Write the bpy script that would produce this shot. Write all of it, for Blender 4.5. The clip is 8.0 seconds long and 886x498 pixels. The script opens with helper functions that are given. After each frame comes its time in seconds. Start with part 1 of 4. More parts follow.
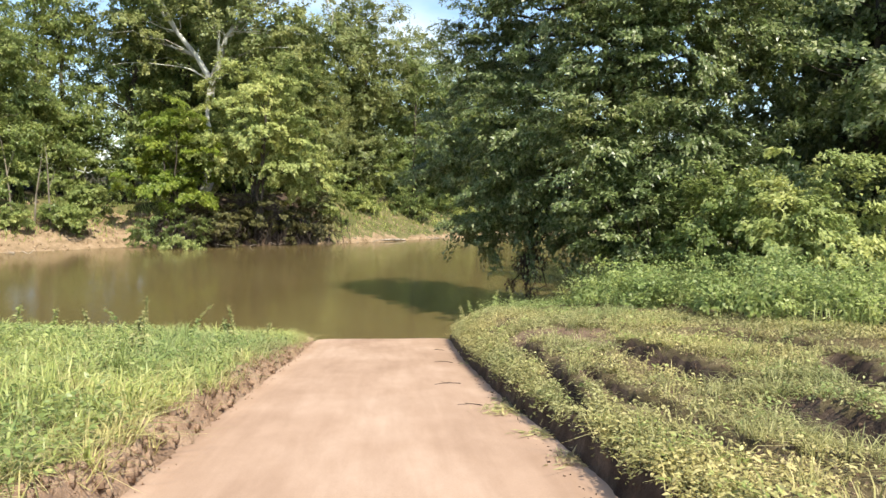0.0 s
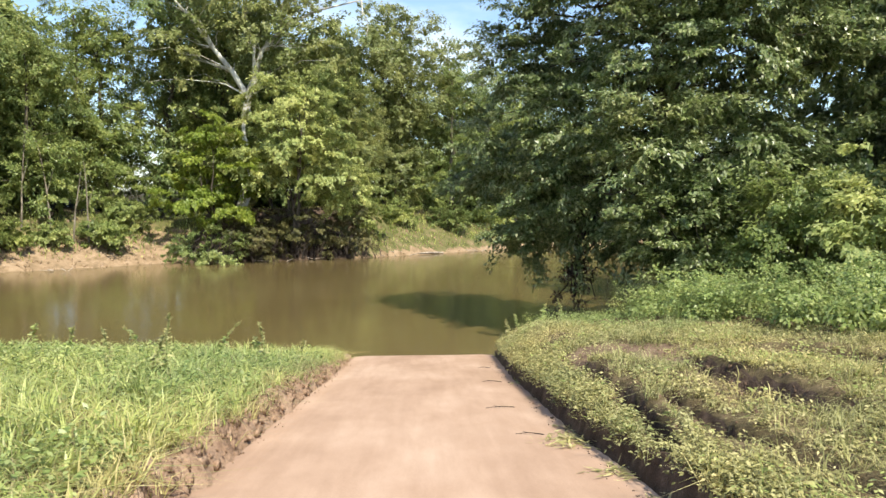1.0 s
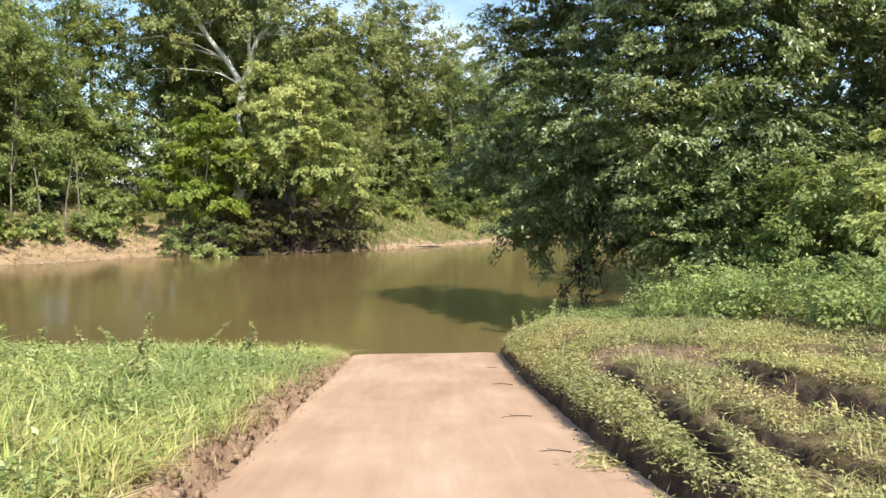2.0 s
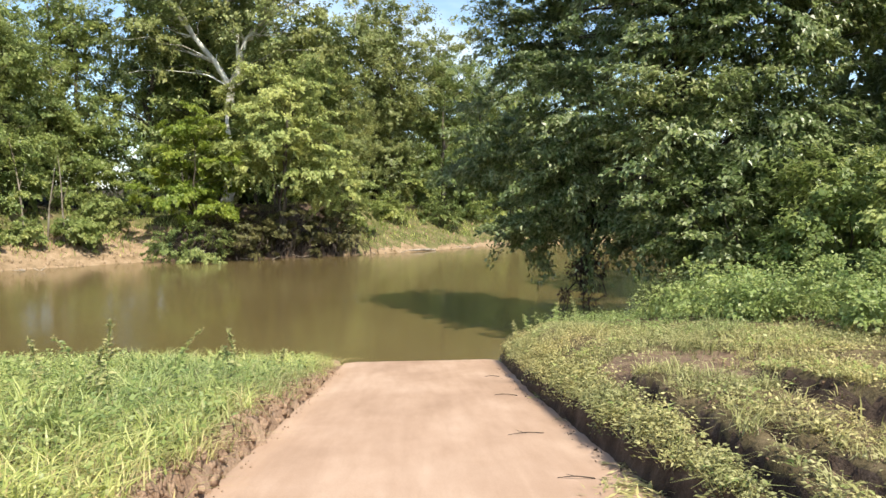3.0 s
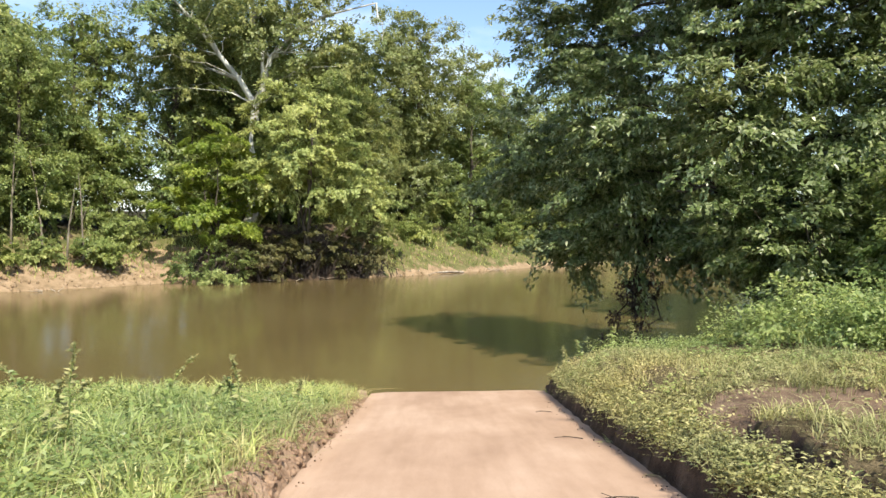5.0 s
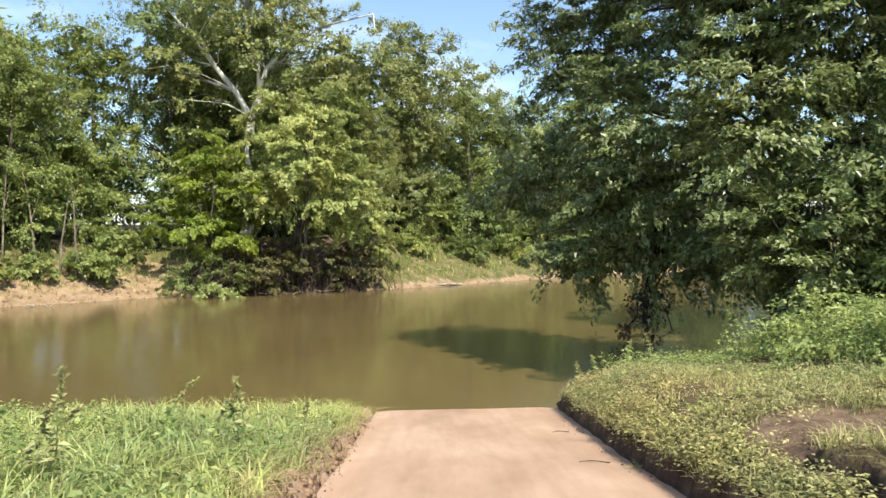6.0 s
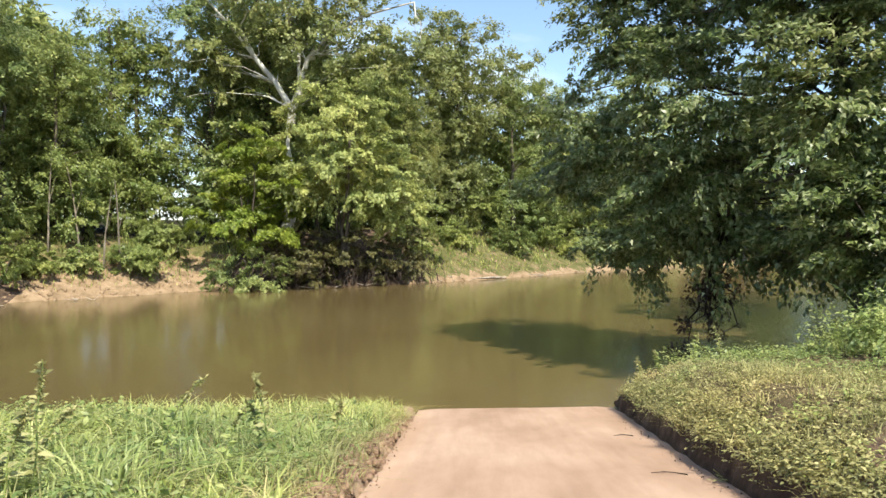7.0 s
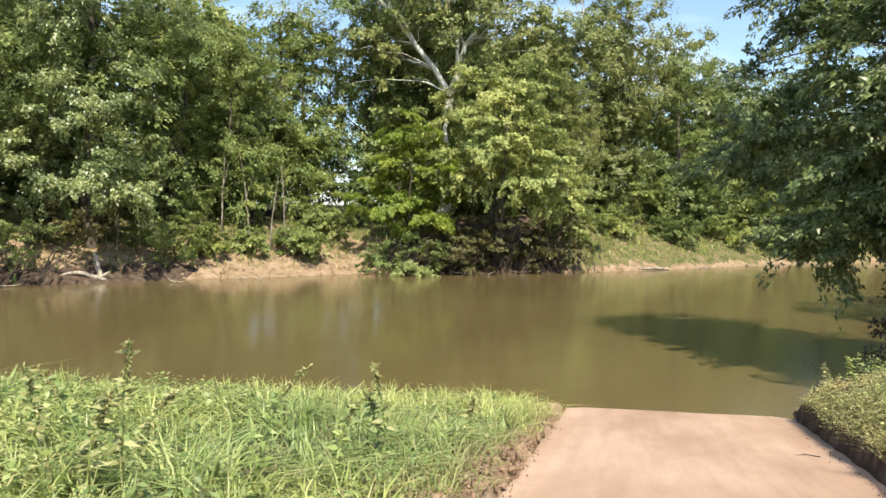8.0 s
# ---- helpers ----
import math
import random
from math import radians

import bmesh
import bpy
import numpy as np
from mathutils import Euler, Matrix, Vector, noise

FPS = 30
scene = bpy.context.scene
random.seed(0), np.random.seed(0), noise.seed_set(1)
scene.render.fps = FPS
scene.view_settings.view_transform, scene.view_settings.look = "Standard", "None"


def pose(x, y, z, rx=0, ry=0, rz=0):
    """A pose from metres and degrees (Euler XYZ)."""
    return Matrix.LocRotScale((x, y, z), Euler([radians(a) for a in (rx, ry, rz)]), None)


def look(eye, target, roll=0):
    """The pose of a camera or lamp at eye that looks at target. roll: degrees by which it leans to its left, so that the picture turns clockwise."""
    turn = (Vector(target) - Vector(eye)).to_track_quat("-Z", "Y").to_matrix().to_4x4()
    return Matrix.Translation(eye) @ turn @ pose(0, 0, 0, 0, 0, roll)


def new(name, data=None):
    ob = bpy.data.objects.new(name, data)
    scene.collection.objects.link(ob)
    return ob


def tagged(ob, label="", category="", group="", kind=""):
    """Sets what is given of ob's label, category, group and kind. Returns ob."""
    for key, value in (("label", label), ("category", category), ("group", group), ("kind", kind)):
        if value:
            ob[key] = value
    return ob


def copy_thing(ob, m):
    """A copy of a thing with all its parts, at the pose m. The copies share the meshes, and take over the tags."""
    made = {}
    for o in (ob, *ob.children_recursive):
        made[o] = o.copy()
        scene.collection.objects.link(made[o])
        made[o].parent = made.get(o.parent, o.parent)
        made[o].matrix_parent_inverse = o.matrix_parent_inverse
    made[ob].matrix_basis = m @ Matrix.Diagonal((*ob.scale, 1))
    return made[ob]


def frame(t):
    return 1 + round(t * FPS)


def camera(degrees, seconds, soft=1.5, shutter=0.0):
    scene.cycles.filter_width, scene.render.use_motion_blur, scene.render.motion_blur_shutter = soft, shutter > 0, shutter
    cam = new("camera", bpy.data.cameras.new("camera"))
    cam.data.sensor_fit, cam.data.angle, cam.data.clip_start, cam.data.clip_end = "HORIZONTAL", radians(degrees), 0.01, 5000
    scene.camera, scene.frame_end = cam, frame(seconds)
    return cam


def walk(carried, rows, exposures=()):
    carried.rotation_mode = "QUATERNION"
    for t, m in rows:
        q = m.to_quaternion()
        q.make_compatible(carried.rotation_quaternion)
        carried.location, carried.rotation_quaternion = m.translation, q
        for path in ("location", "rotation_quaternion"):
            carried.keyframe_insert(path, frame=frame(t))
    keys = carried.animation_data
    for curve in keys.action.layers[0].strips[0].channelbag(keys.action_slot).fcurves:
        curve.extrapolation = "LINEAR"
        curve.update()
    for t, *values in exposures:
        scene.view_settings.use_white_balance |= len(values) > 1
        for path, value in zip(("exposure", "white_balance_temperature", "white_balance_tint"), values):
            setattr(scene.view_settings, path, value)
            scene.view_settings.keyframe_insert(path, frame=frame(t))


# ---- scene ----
cam = camera(60.3, 8.0)
PATH = [
    (0, (0.05, -0.077, 4.121), (0.198, 1.912, 3.972), 1.2),
    (0.5, (-0.01, 0.494, 4.047), (0.099, 2.487, 3.932), 0.6),
    (1, (-0.042, 1.066, 3.959), (0.01, 3.062, 3.845), 0.3),
    (1.2, (-0.087, 1.327, 3.938), (-0.047, 3.323, 3.806), 0.4),
    (2.3, (-0.195, 2.326, 3.858), (-0.13, 4.32, 3.725), 0.3),
    (2.5, (-0.206, 2.543, 3.81), (-0.145, 4.54, 3.712), 0.2),
    (3, (-0.217, 3.093, 3.734), (-0.137, 5.087, 3.615), 0.0),
    (3.5, (-0.266, 3.615, 3.684), (-0.231, 5.612, 3.577), 0.5),
    (4, (-0.291, 4.112, 3.627), (-0.205, 6.107, 3.52), -0.4),
    (4.5, (-0.351, 4.632, 3.548), (-0.305, 6.63, 3.467), -0.3),
    (4.7, (-0.391, 4.836, 3.487), (-0.362, 6.835, 3.426), 0.0),
    (5.8, (-0.654, 5.402, 3.428), (-0.656, 7.402, 3.38), -0.2),
    (6, (-0.697, 5.613, 3.429), (-0.667, 7.612, 3.406), -0.2),
    (6.5, (-0.701, 6.155, 3.315), (-0.679, 8.155, 3.287), -0.3),
    (7, (-0.763, 6.705, 3.262), (-0.844, 8.703, 3.226), -0.5),
    (7.5, (-0.763, 7.195, 3.221), (-1.056, 9.173, 3.207), -1.2),
    (8, (-0.727, 7.646, 3.167), (-1.214, 9.585, 3.1), 0.4),
]
walk(cam, [(t, look(eye, target, roll)) for t, eye, target, roll in PATH])

# ---- light ----
SUN_TO = Vector((0.34, -0.66, 1.0)).normalized()
world = bpy.data.worlds.new("sky")
scene.world = world
world.use_nodes = True
wt = world.node_tree
wt.nodes.clear()
sky = wt.nodes.new("ShaderNodeTexSky")
sky.sky_type = "NISHITA"
sky.sun_disc = False
sky.sun_elevation = math.asin(SUN_TO.z)
sky.sun_rotation = math.atan2(SUN_TO.x, SUN_TO.y)
sky.air_density, sky.dust_density, sky.ozone_density = 1.0, 0.6, 2.0
# thin, torn white clouds in front of the blue
w_co = wt.nodes.new("ShaderNodeTexCoord")
w_map = wt.nodes.new("ShaderNodeMapping")
w_map.inputs["Scale"].default_value = (1.0, 1.0, 2.6)
w_noise = wt.nodes.new("ShaderNodeTexNoise")
w_noise.inputs["Scale"].default_value = 3.2
w_noise.inputs["Detail"].default_value = 7.0
w_ramp = wt.nodes.new("ShaderNodeValToRGB")
w_ramp.color_ramp.elements[0].position, w_ramp.color_ramp.elements[1].position = 0.52, 0.86
w_mix = wt.nodes.new("ShaderNodeMix")
w_mix.data_type = "RGBA"
w_mix.inputs["B"].default_value = (6.5, 6.8, 7.2, 1)
w_bg = wt.nodes.new("ShaderNodeBackground")
w_bg.inputs["Strength"].default_value = 0.15
w_out = wt.nodes.new("ShaderNodeOutputWorld")
wt.links.new(w_co.outputs["Generated"], w_map.inputs["Vector"])
wt.links.new(w_map.outputs["Vector"], w_noise.inputs["Vector"])
wt.links.new(w_noise.outputs["Fac"], w_ramp.inputs["Fac"])
wt.links.new(w_ramp.outputs["Color"], w_mix.inputs["Factor"])
wt.links.new(sky.outputs["Color"], w_mix.inputs["A"])
wt.links.new(w_mix.outputs["Result"], w_bg.inputs["Color"])
wt.links.new(w_bg.outputs["Background"], w_out.inputs["Surface"])

sun_data = bpy.data.lights.new("sun", "SUN")
sun_data.energy, sun_data.angle, sun_data.color = 5.0, radians(0.53), (1.0, 0.93, 0.79)
sun = new("sun", sun_data)
sun.matrix_world = look(SUN_TO * 100, (0, 0, 0))
scene.view_settings.exposure = 0.68


# ---- materials ----
def base_mat(name, rough=0.9, spec=0.3):
    m = bpy.data.materials.new(name)
    m.use_nodes = True
    nt = m.node_tree
    b = nt.nodes["Principled BSDF"]
    b.inputs["Roughness"].default_value = rough
    b.inputs["Specular IOR Level"].default_value = spec
    return m, nt, b


def noise_ramp(nt, scale, stops, detail=6.0, stretch=(1, 1, 1), rough=0.6):
    co = nt.nodes.new("ShaderNodeTexCoord")
    mp = nt.nodes.new("ShaderNodeMapping")
    mp.inputs["Scale"].default_value = stretch
    n = nt.nodes.new("ShaderNodeTexNoise")
    n.inputs["Scale"].default_value, n.inputs["Detail"].default_value, n.inputs["Roughness"].default_value = scale, detail, rough
    r = nt.nodes.new("ShaderNodeValToRGB")
    e = r.color_ramp.elements
    while len(e) < len(stops):
        e.new(0.5)
    for k, (p, c) in zip(e, stops):
        k.position, k.color = p, (*c, 1)
    nt.links.new(co.outputs["Object"], mp.inputs["Vector"])
    nt.links.new(mp.outputs["Vector"], n.inputs["Vector"])
    nt.links.new(n.outputs["Fac"], r.inputs["Fac"])
    return r.outputs["Color"], n.outputs["Fac"]


def blend(nt, a, b, fac=0.5, mode="MIX"):
    m = nt.nodes.new("ShaderNodeMix")
    m.data_type, m.blend_type = "RGBA", mode
    if hasattr(fac, "is_output"):
        nt.links.new(fac, m.inputs["Factor"])
    else:
        m.inputs["Factor"].default_value = fac
    nt.links.new(a, m.inputs["A"])
    nt.links.new(b, m.inputs["B"])
    return m.outputs["Result"]


def bump(nt, b, height, strength, distance):
    k = nt.nodes.new("ShaderNodeBump")
    k.inputs["Strength"].default_value, k.inputs["Distance"].default_value = strength, distance
    nt.links.new(height, k.inputs["Height"])
    nt.links.new(k.outputs["Normal"], b.inputs["Normal"])


def earth(name, dark, mid, light, scale=2.0, rough=0.95):
    m, nt, b = base_mat(name, rough, 0.15)
    c1, f1 = noise_ramp(nt, scale, [(0.3, dark), (0.5, mid), (0.72, light)])
    c2, f2 = noise_ramp(nt, scale * 14, [(0.3, (0.55, 0.55, 0.55)), (0.7, (1.0, 1.0, 1.0))])
    nt.links.new(blend(nt, c1, c2, 0.8, "MULTIPLY"), b.inputs["Base Color"])
    bump(nt, b, f2, 0.9, 0.03)
    return m


def foliage(name, dark, mid, light, through_light=0.3, rough=0.5, spec=0.35):
    m, nt, b = base_mat(name, rough, spec)
    geo = nt.nodes.new("ShaderNodeNewGeometry")
    r = nt.nodes.new("ShaderNodeValToRGB")
    e = r.color_ramp.elements
    e.new(0.5)
    for k, p, c in zip(e, (0.0, 0.5, 1.0), (dark, mid, light)):
        k.position, k.color = p, (*c, 1)
    nt.links.new(geo.outputs["Random Per Island"], r.inputs["Fac"])
    c2, f2 = noise_ramp(nt, 0.35, [(0.35, (0.72, 0.8, 0.7)), (0.65, (1.15, 1.08, 0.9))], 3.0)
    col = blend(nt, r.outputs["Color"], c2, 1.0, "MULTIPLY")
    info = nt.nodes.new("ShaderNodeObjectInfo")
    hsv = nt.nodes.new("ShaderNodeHueSaturation")
    mr = nt.nodes.new("ShaderNodeMapRange")
    mr.inputs["To Min"].default_value, mr.inputs["To Max"].default_value = 0.8, 1.2
    nt.links.new(info.outputs["Random"], mr.inputs["Value"])
    nt.links.new(mr.outputs["Result"], hsv.inputs["Value"])
    mh = nt.nodes.new("ShaderNodeMapRange")
    mh.inputs["To Min"].default_value, mh.inputs["To Max"].default_value = 0.512, 0.488
    nt.links.new(info.outputs["Random"], mh.inputs["Value"])
    nt.links.new(mh.outputs["Result"], hsv.inputs["Hue"])
    nt.links.new(col, hsv.inputs["Color"])
    col = hsv.outputs["Color"]
    nt.links.new(col, b.inputs["Base Color"])
    t = nt.nodes.new("ShaderNodeBsdfTranslucent")
    g = nt.nodes.new("ShaderNodeGamma")
    g.inputs["Gamma"].default_value = 0.85
    nt.links.new(col, g.inputs["Color"])
    nt.links.new(g.outputs["Color"], t.inputs["Color"])
    mix = nt.nodes.new("ShaderNodeMixShader")
    mix.inputs["Fac"].default_value = through_light
    nt.links.new(b.outputs["BSDF"], mix.inputs[1])
    nt.links.new(t.outputs["BSDF"], mix.inputs[2])
    nt.links.new(mix.outputs["Shader"], nt.nodes["Material Output"].inputs["Surface"])
    return m


def bark(name, dark, light, scale=3.0):
    m, nt, b = base_mat(name, 0.85, 0.2)
    c, f = noise_ramp(nt, scale, [(0.38, dark), (0.62, light)], 8.0, (1, 1, 0.35))
    nt.links.new(c, b.inputs["Base Color"])
    bump(nt, b, f, 0.7, 0.03)
    return m


def concrete(name):
    m, nt, b = base_mat(name, 0.85, 0.25)
    # broad silt stains drawn out along the slope, and fine grit
    c1, f1 = noise_ramp(nt, 0.9, [(0.3, (0.345, 0.228, 0.155)), (0.5, (0.43, 0.293, 0.205)), (0.7, (0.5, 0.355, 0.258))], 5.0, (1.0, 0.45, 1))
    c2, f2 = noise_ramp(nt, 70.0, [(0.3, (0.86, 0.85, 0.84)), (0.6, (1.0, 1.0, 1.0))], 4.0)
    c3, f3 = noise_ramp(nt, 2.2, [(0.4, (0.88, 0.86, 0.84)), (0.58, (1.0, 1.0, 1.0))], 6.0, (2.2, 0.18, 1))
    col = blend(nt, blend(nt, c1, c2, 0.8, "MULTIPLY"), c3, 0.7, "MULTIPLY")
    nt.links.new(col, b.inputs["Base Color"])
    bump(nt, b, f2, 0.25, 0.004)
    return m


def river_water(name):
    m, nt, b = base_mat(name, 0.13, 0.5)
    b.inputs["IOR"].default_value = 1.33
    c, f = noise_ramp(nt, 0.12, [(0.35, (0.11, 0.079, 0.033)), (0.65, (0.136, 0.101, 0.042))], 4.0, (1, 0.6, 1))
    nt.links.new(c, b.inputs["Base Color"])
    c2, f2 = noise_ramp(nt, 2.2, [(0.0, (0, 0, 0)), (1.0, (1, 1, 1))], 3.0, (1.0, 0.7, 1))
    bump(nt, b, f2, 0.11, 0.05)
    return m


M_CONCRETE = concrete("silty_concrete")
M_WATER = river_water("muddy_river_water")
M_SOIL = earth("dry_tan_soil", (0.22, 0.14, 0.09), (0.40, 0.27, 0.18), (0.50, 0.36, 0.25), 3.0)
# mud of the ruts; also paints the shade on the ramp's cut bank
M_MUD_SHADE = earth("dark_mud_and_shade", (0.045, 0.03, 0.022), (0.10, 0.068, 0.048), (0.21, 0.15, 0.105), 3.0, 0.8)
M_EARTH = earth("bare_brown_earth", (0.12, 0.08, 0.055), (0.23, 0.155, 0.105), (0.34, 0.24, 0.165), 4.0)
M_TURF = earth("earth_under_grass", (0.07, 0.055, 0.027), (0.15, 0.115, 0.06), (0.27, 0.205, 0.115), 3.0)
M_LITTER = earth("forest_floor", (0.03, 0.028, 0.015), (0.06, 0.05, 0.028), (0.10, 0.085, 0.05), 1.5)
M_SAND = earth("pale_river_silt", (0.19, 0.135, 0.075), (0.34, 0.24, 0.145), (0.45, 0.33, 0.215), 1.6)
M_BANK = earth("thin_bank_turf", (0.075, 0.085, 0.028), (0.15, 0.145, 0.055), (0.29, 0.215, 0.125), 1.3)
M_BARK = bark("grey_brown_bark", (0.045, 0.036, 0.027), (0.14, 0.115, 0.09))
M_WHITE_BARK = bark("white_sycamore_bark", (0.34, 0.31, 0.25), (0.74, 0.71, 0.63), 1.3)
M_PALE_BARK = bark("pale_sapling_bark", (0.13, 0.11, 0.08), (0.3, 0.26, 0.2), 4.0)
M_DRIFT = bark("bleached_driftwood", (0.22, 0.18, 0.14), (0.46, 0.39, 0.31), 5.0)
M_ROOT_SHADE = bark("dark_roots_and_shade_marks", (0.02, 0.015, 0.012), (0.085, 0.065, 0.05), 4.0)
# palest maple tone stands in for leaf glints as well as pale undersides
M_MAPLE = foliage("silver_maple_leaves", (0.1, 0.14, 0.045), (0.225, 0.28, 0.1), (0.52, 0.55, 0.33), 0.42, 0.36, 0.6)
M_OAK = foliage("deep_green_leaves", (0.125, 0.175, 0.06), (0.22, 0.28, 0.092), (0.39, 0.43, 0.18), 0.38, 0.45, 0.45)
M_ELM = foliage("mid_green_leaves", (0.165, 0.215, 0.065), (0.275, 0.33, 0.1), (0.44, 0.47, 0.185), 0.38, 0.45, 0.45)
M_SYC = foliage("olive_sycamore_leaves", (0.19, 0.215, 0.075), (0.31, 0.335, 0.12), (0.47, 0.475, 0.215), 0.4, 0.45, 0.45)
M_BOX = foliage("pale_box_elder_leaves", (0.2, 0.25, 0.085), (0.33, 0.385, 0.14), (0.5, 0.53, 0.24), 0.4, 0.5, 0.35)
M_LIME = foliage("yellow_green_leaves", (0.15, 0.21, 0.03), (0.25, 0.315, 0.048), (0.38, 0.43, 0.085), 0.42, 0.45, 0.45)
M_DULL = foliage("dull_low_leaves", (0.075, 0.075, 0.03), (0.13, 0.125, 0.05), (0.21, 0.19, 0.085), 0.3)
M_GRASS = foliage("fresh_grass", (0.185, 0.24, 0.075), (0.32, 0.39, 0.138), (0.5, 0.54, 0.26), 0.38, 0.42, 0.45)
M_STRAW = foliage("dry_grass", (0.27, 0.22, 0.12), (0.4, 0.33, 0.19), (0.54, 0.46, 0.29), 0.28)
M_WEED = foliage("weed_leaves", (0.21, 0.275, 0.09), (0.345, 0.425, 0.15), (0.53, 0.57, 0.275), 0.4, 0.42, 0.45)
M_CUT = foliage("wilted_cut_weeds", (0.19, 0.19, 0.085), (0.37, 0.36, 0.165), (0.57, 0.53, 0.3), 0.3, 0.65, 0.2)


# ---- mesh helpers ----
def part(name, mesh, material, parent=None, label=""):
    mesh.materials.append(material)
    ob = new(name, mesh)
    if parent is not None:
        ob.parent = parent
    return tagged(ob, label=label)


def empty(name, x, y, z, label, category, group="", kind=""):
    ob = new(name)
    ob.location = (x, y, z)
    return tagged(ob, label, category, group, kind)


def quads(name, verts, faces):
    """A mesh from arrays of points and of faces of one kind, three- or four-cornered."""
    verts, faces = np.asarray(verts, float), np.asarray(faces, int)
    me = bpy.data.meshes.new(name)
    me.vertices.add(len(verts))
    me.vertices.foreach_set("co", verts.ravel())
    me.loops.add(faces.size)
    me.loops.foreach_set("vertex_index", faces.ravel())
    me.polygons.add(len(faces))
    me.polygons.foreach_set("loop_start", np.arange(0, faces.size, faces.shape[1]))
    me.polygons.foreach_set("loop_total", np.full(len(faces), faces.shape[1]))
    me.update(calc_edges=True)
    return me


def unit(v):
    return v / np.maximum(np.linalg.norm(v, axis=1, keepdims=True), 1e-9)


def leaf_arrays(p, d, n, length, width, fold=0.12, droop=0.18, small=False):
    """Pointed, folded, drooping leaves: base points, directions, normals, lengths, widths."""
    d = unit(d)
    s = unit(np.cross(d, n))
    n = np.cross(s, d)
    L, W = np.reshape(length, (-1, 1)), np.reshape(width, (-1, 1))
    if small:
        v = np.stack([p - s * W * 0.4, p + s * W * 0.6 + n * W * fold, p + d * L - n * L * droop], 1).reshape(-1, 3)
        return v, np.arange(len(v)).reshape(-1, 3)
    mid = p + d * L * 0.42
    v = np.stack([p, mid + s * W / 2 + n * W * fold, p + d * L - n * L * droop, mid - s * W / 2 + n * W * fold], 1).reshape(-1, 3)
    return v, np.arange(len(v)).reshape(-1, 4)


def blade_arrays(p, d, height, width, bend):
    """Grass blades of two faces, which bow towards d."""
    d = unit(d)
    H, W, B = (np.reshape(a, (-1, 1)) for a in (height, width, bend))
    s = np.cross(d, np.array([0, 0, 1.0]))
    up = np.array([0, 0, 1.0])
    mid = p + up * H * 0.55 + d * B * 0.3
    tip = p + up * H * (1 - 0.25 * np.minimum(B / H, 2)) + d * B
    v = np.stack([p - s * W / 2, p + s * W / 2, mid + s * W * 0.4, mid - s * W * 0.4, tip + s * W * 0.06, tip - s * W * 0.06], 1).reshape(-1, 3)
    k = np.arange(len(p))[:, None] * 6
    f = np.concatenate([k + np.array([[0, 1, 2, 3]]), k + np.array([[3, 2, 4, 5]])])
    return v, f


class Tubes:
    """Tapered, crooked round stems gathered into one mesh."""

    def __init__(self):
        self.v, self.f, self.n = [], [], 0

    def add(self, pts, radii, sides=6):
        pts = np.asarray(pts, float)
        radii = np.asarray(radii, float)
        tang = unit(np.gradient(pts, axis=0))
        ref = np.array([0.31, 0.17, 0.9]) if abs(tang[0][2]) < 0.8 else np.array([0.9, 0.31, 0.1])
        a = unit(np.cross(tang, ref))
        b = np.cross(tang, a)
        th = np.linspace(0, 2 * np.pi, sides, endpoint=False)
        ring = pts[:, None] + radii[:, None, None] * (np.cos(th)[None, :, None] * a[:, None] + np.sin(th)[None, :, None] * b[:, None])
        m = len(pts)
        i, j = np.meshgrid(np.arange(m - 1), np.arange(sides), indexing="ij")
        q = np.stack([i * sides + j, i * sides + (j + 1) % sides, (i + 1) * sides + (j + 1) % sides, (i + 1) * sides + j], -1).reshape(-1, 4)
        self.v.append(ring.reshape(-1, 3))
        self.f.append(q + self.n)
        self.n += m * sides

    def limb(self, rng, a, b, r0, r1, sag=0.1, crook=0.06, steps=7, sides=6):
        a, b = np.asarray(a, float), np.asarray(b, float)
        t = np.linspace(0, 1, steps)[:, None]
        span = np.linalg.norm(b - a)
        pts = a + (b - a) * t
        pts[:, 2] += np.sin(t[:, 0] * np.pi) * span * sag
        pts[1:-1] += rng.normal(0, crook * span / 3, (steps - 2, 3))
        self.add(pts, r0 + (r1 - r0) * t[:, 0] ** 0.8, sides)
        return pts

    def mesh(self, name):
        me = quads(name, np.concatenate(self.v), np.concatenate(self.f))
        me.polygons.foreach_set("use_smooth", np.ones(len(me.polygons), bool))
        return me


def clumps(rng, lobes, count, shell=0.4, low=-1.0):
    """Places and outward ways of leaf sprays in a crown of ellipsoids (x, y, z, rx, ry, rz)."""
    lobes = np.asarray(lobes, float)
    vol = lobes[:, 3] * lobes[:, 4] * lobes[:, 5]
    pick = rng.choice(len(lobes), count, p=vol ** 0.62 / (vol ** 0.62).sum())
    d = unit(rng.normal(size=(count, 3)))
    d[:, 2] = np.where(d[:, 2] < low, -d[:, 2], d[:, 2])
    rad = rng.random(count) ** shell * (1 + 0.09 * rng.normal(size=count))
    r = lobes[pick, 3:6]
    return lobes[pick, :3] + d * r * rad[:, None], unit(d / r)


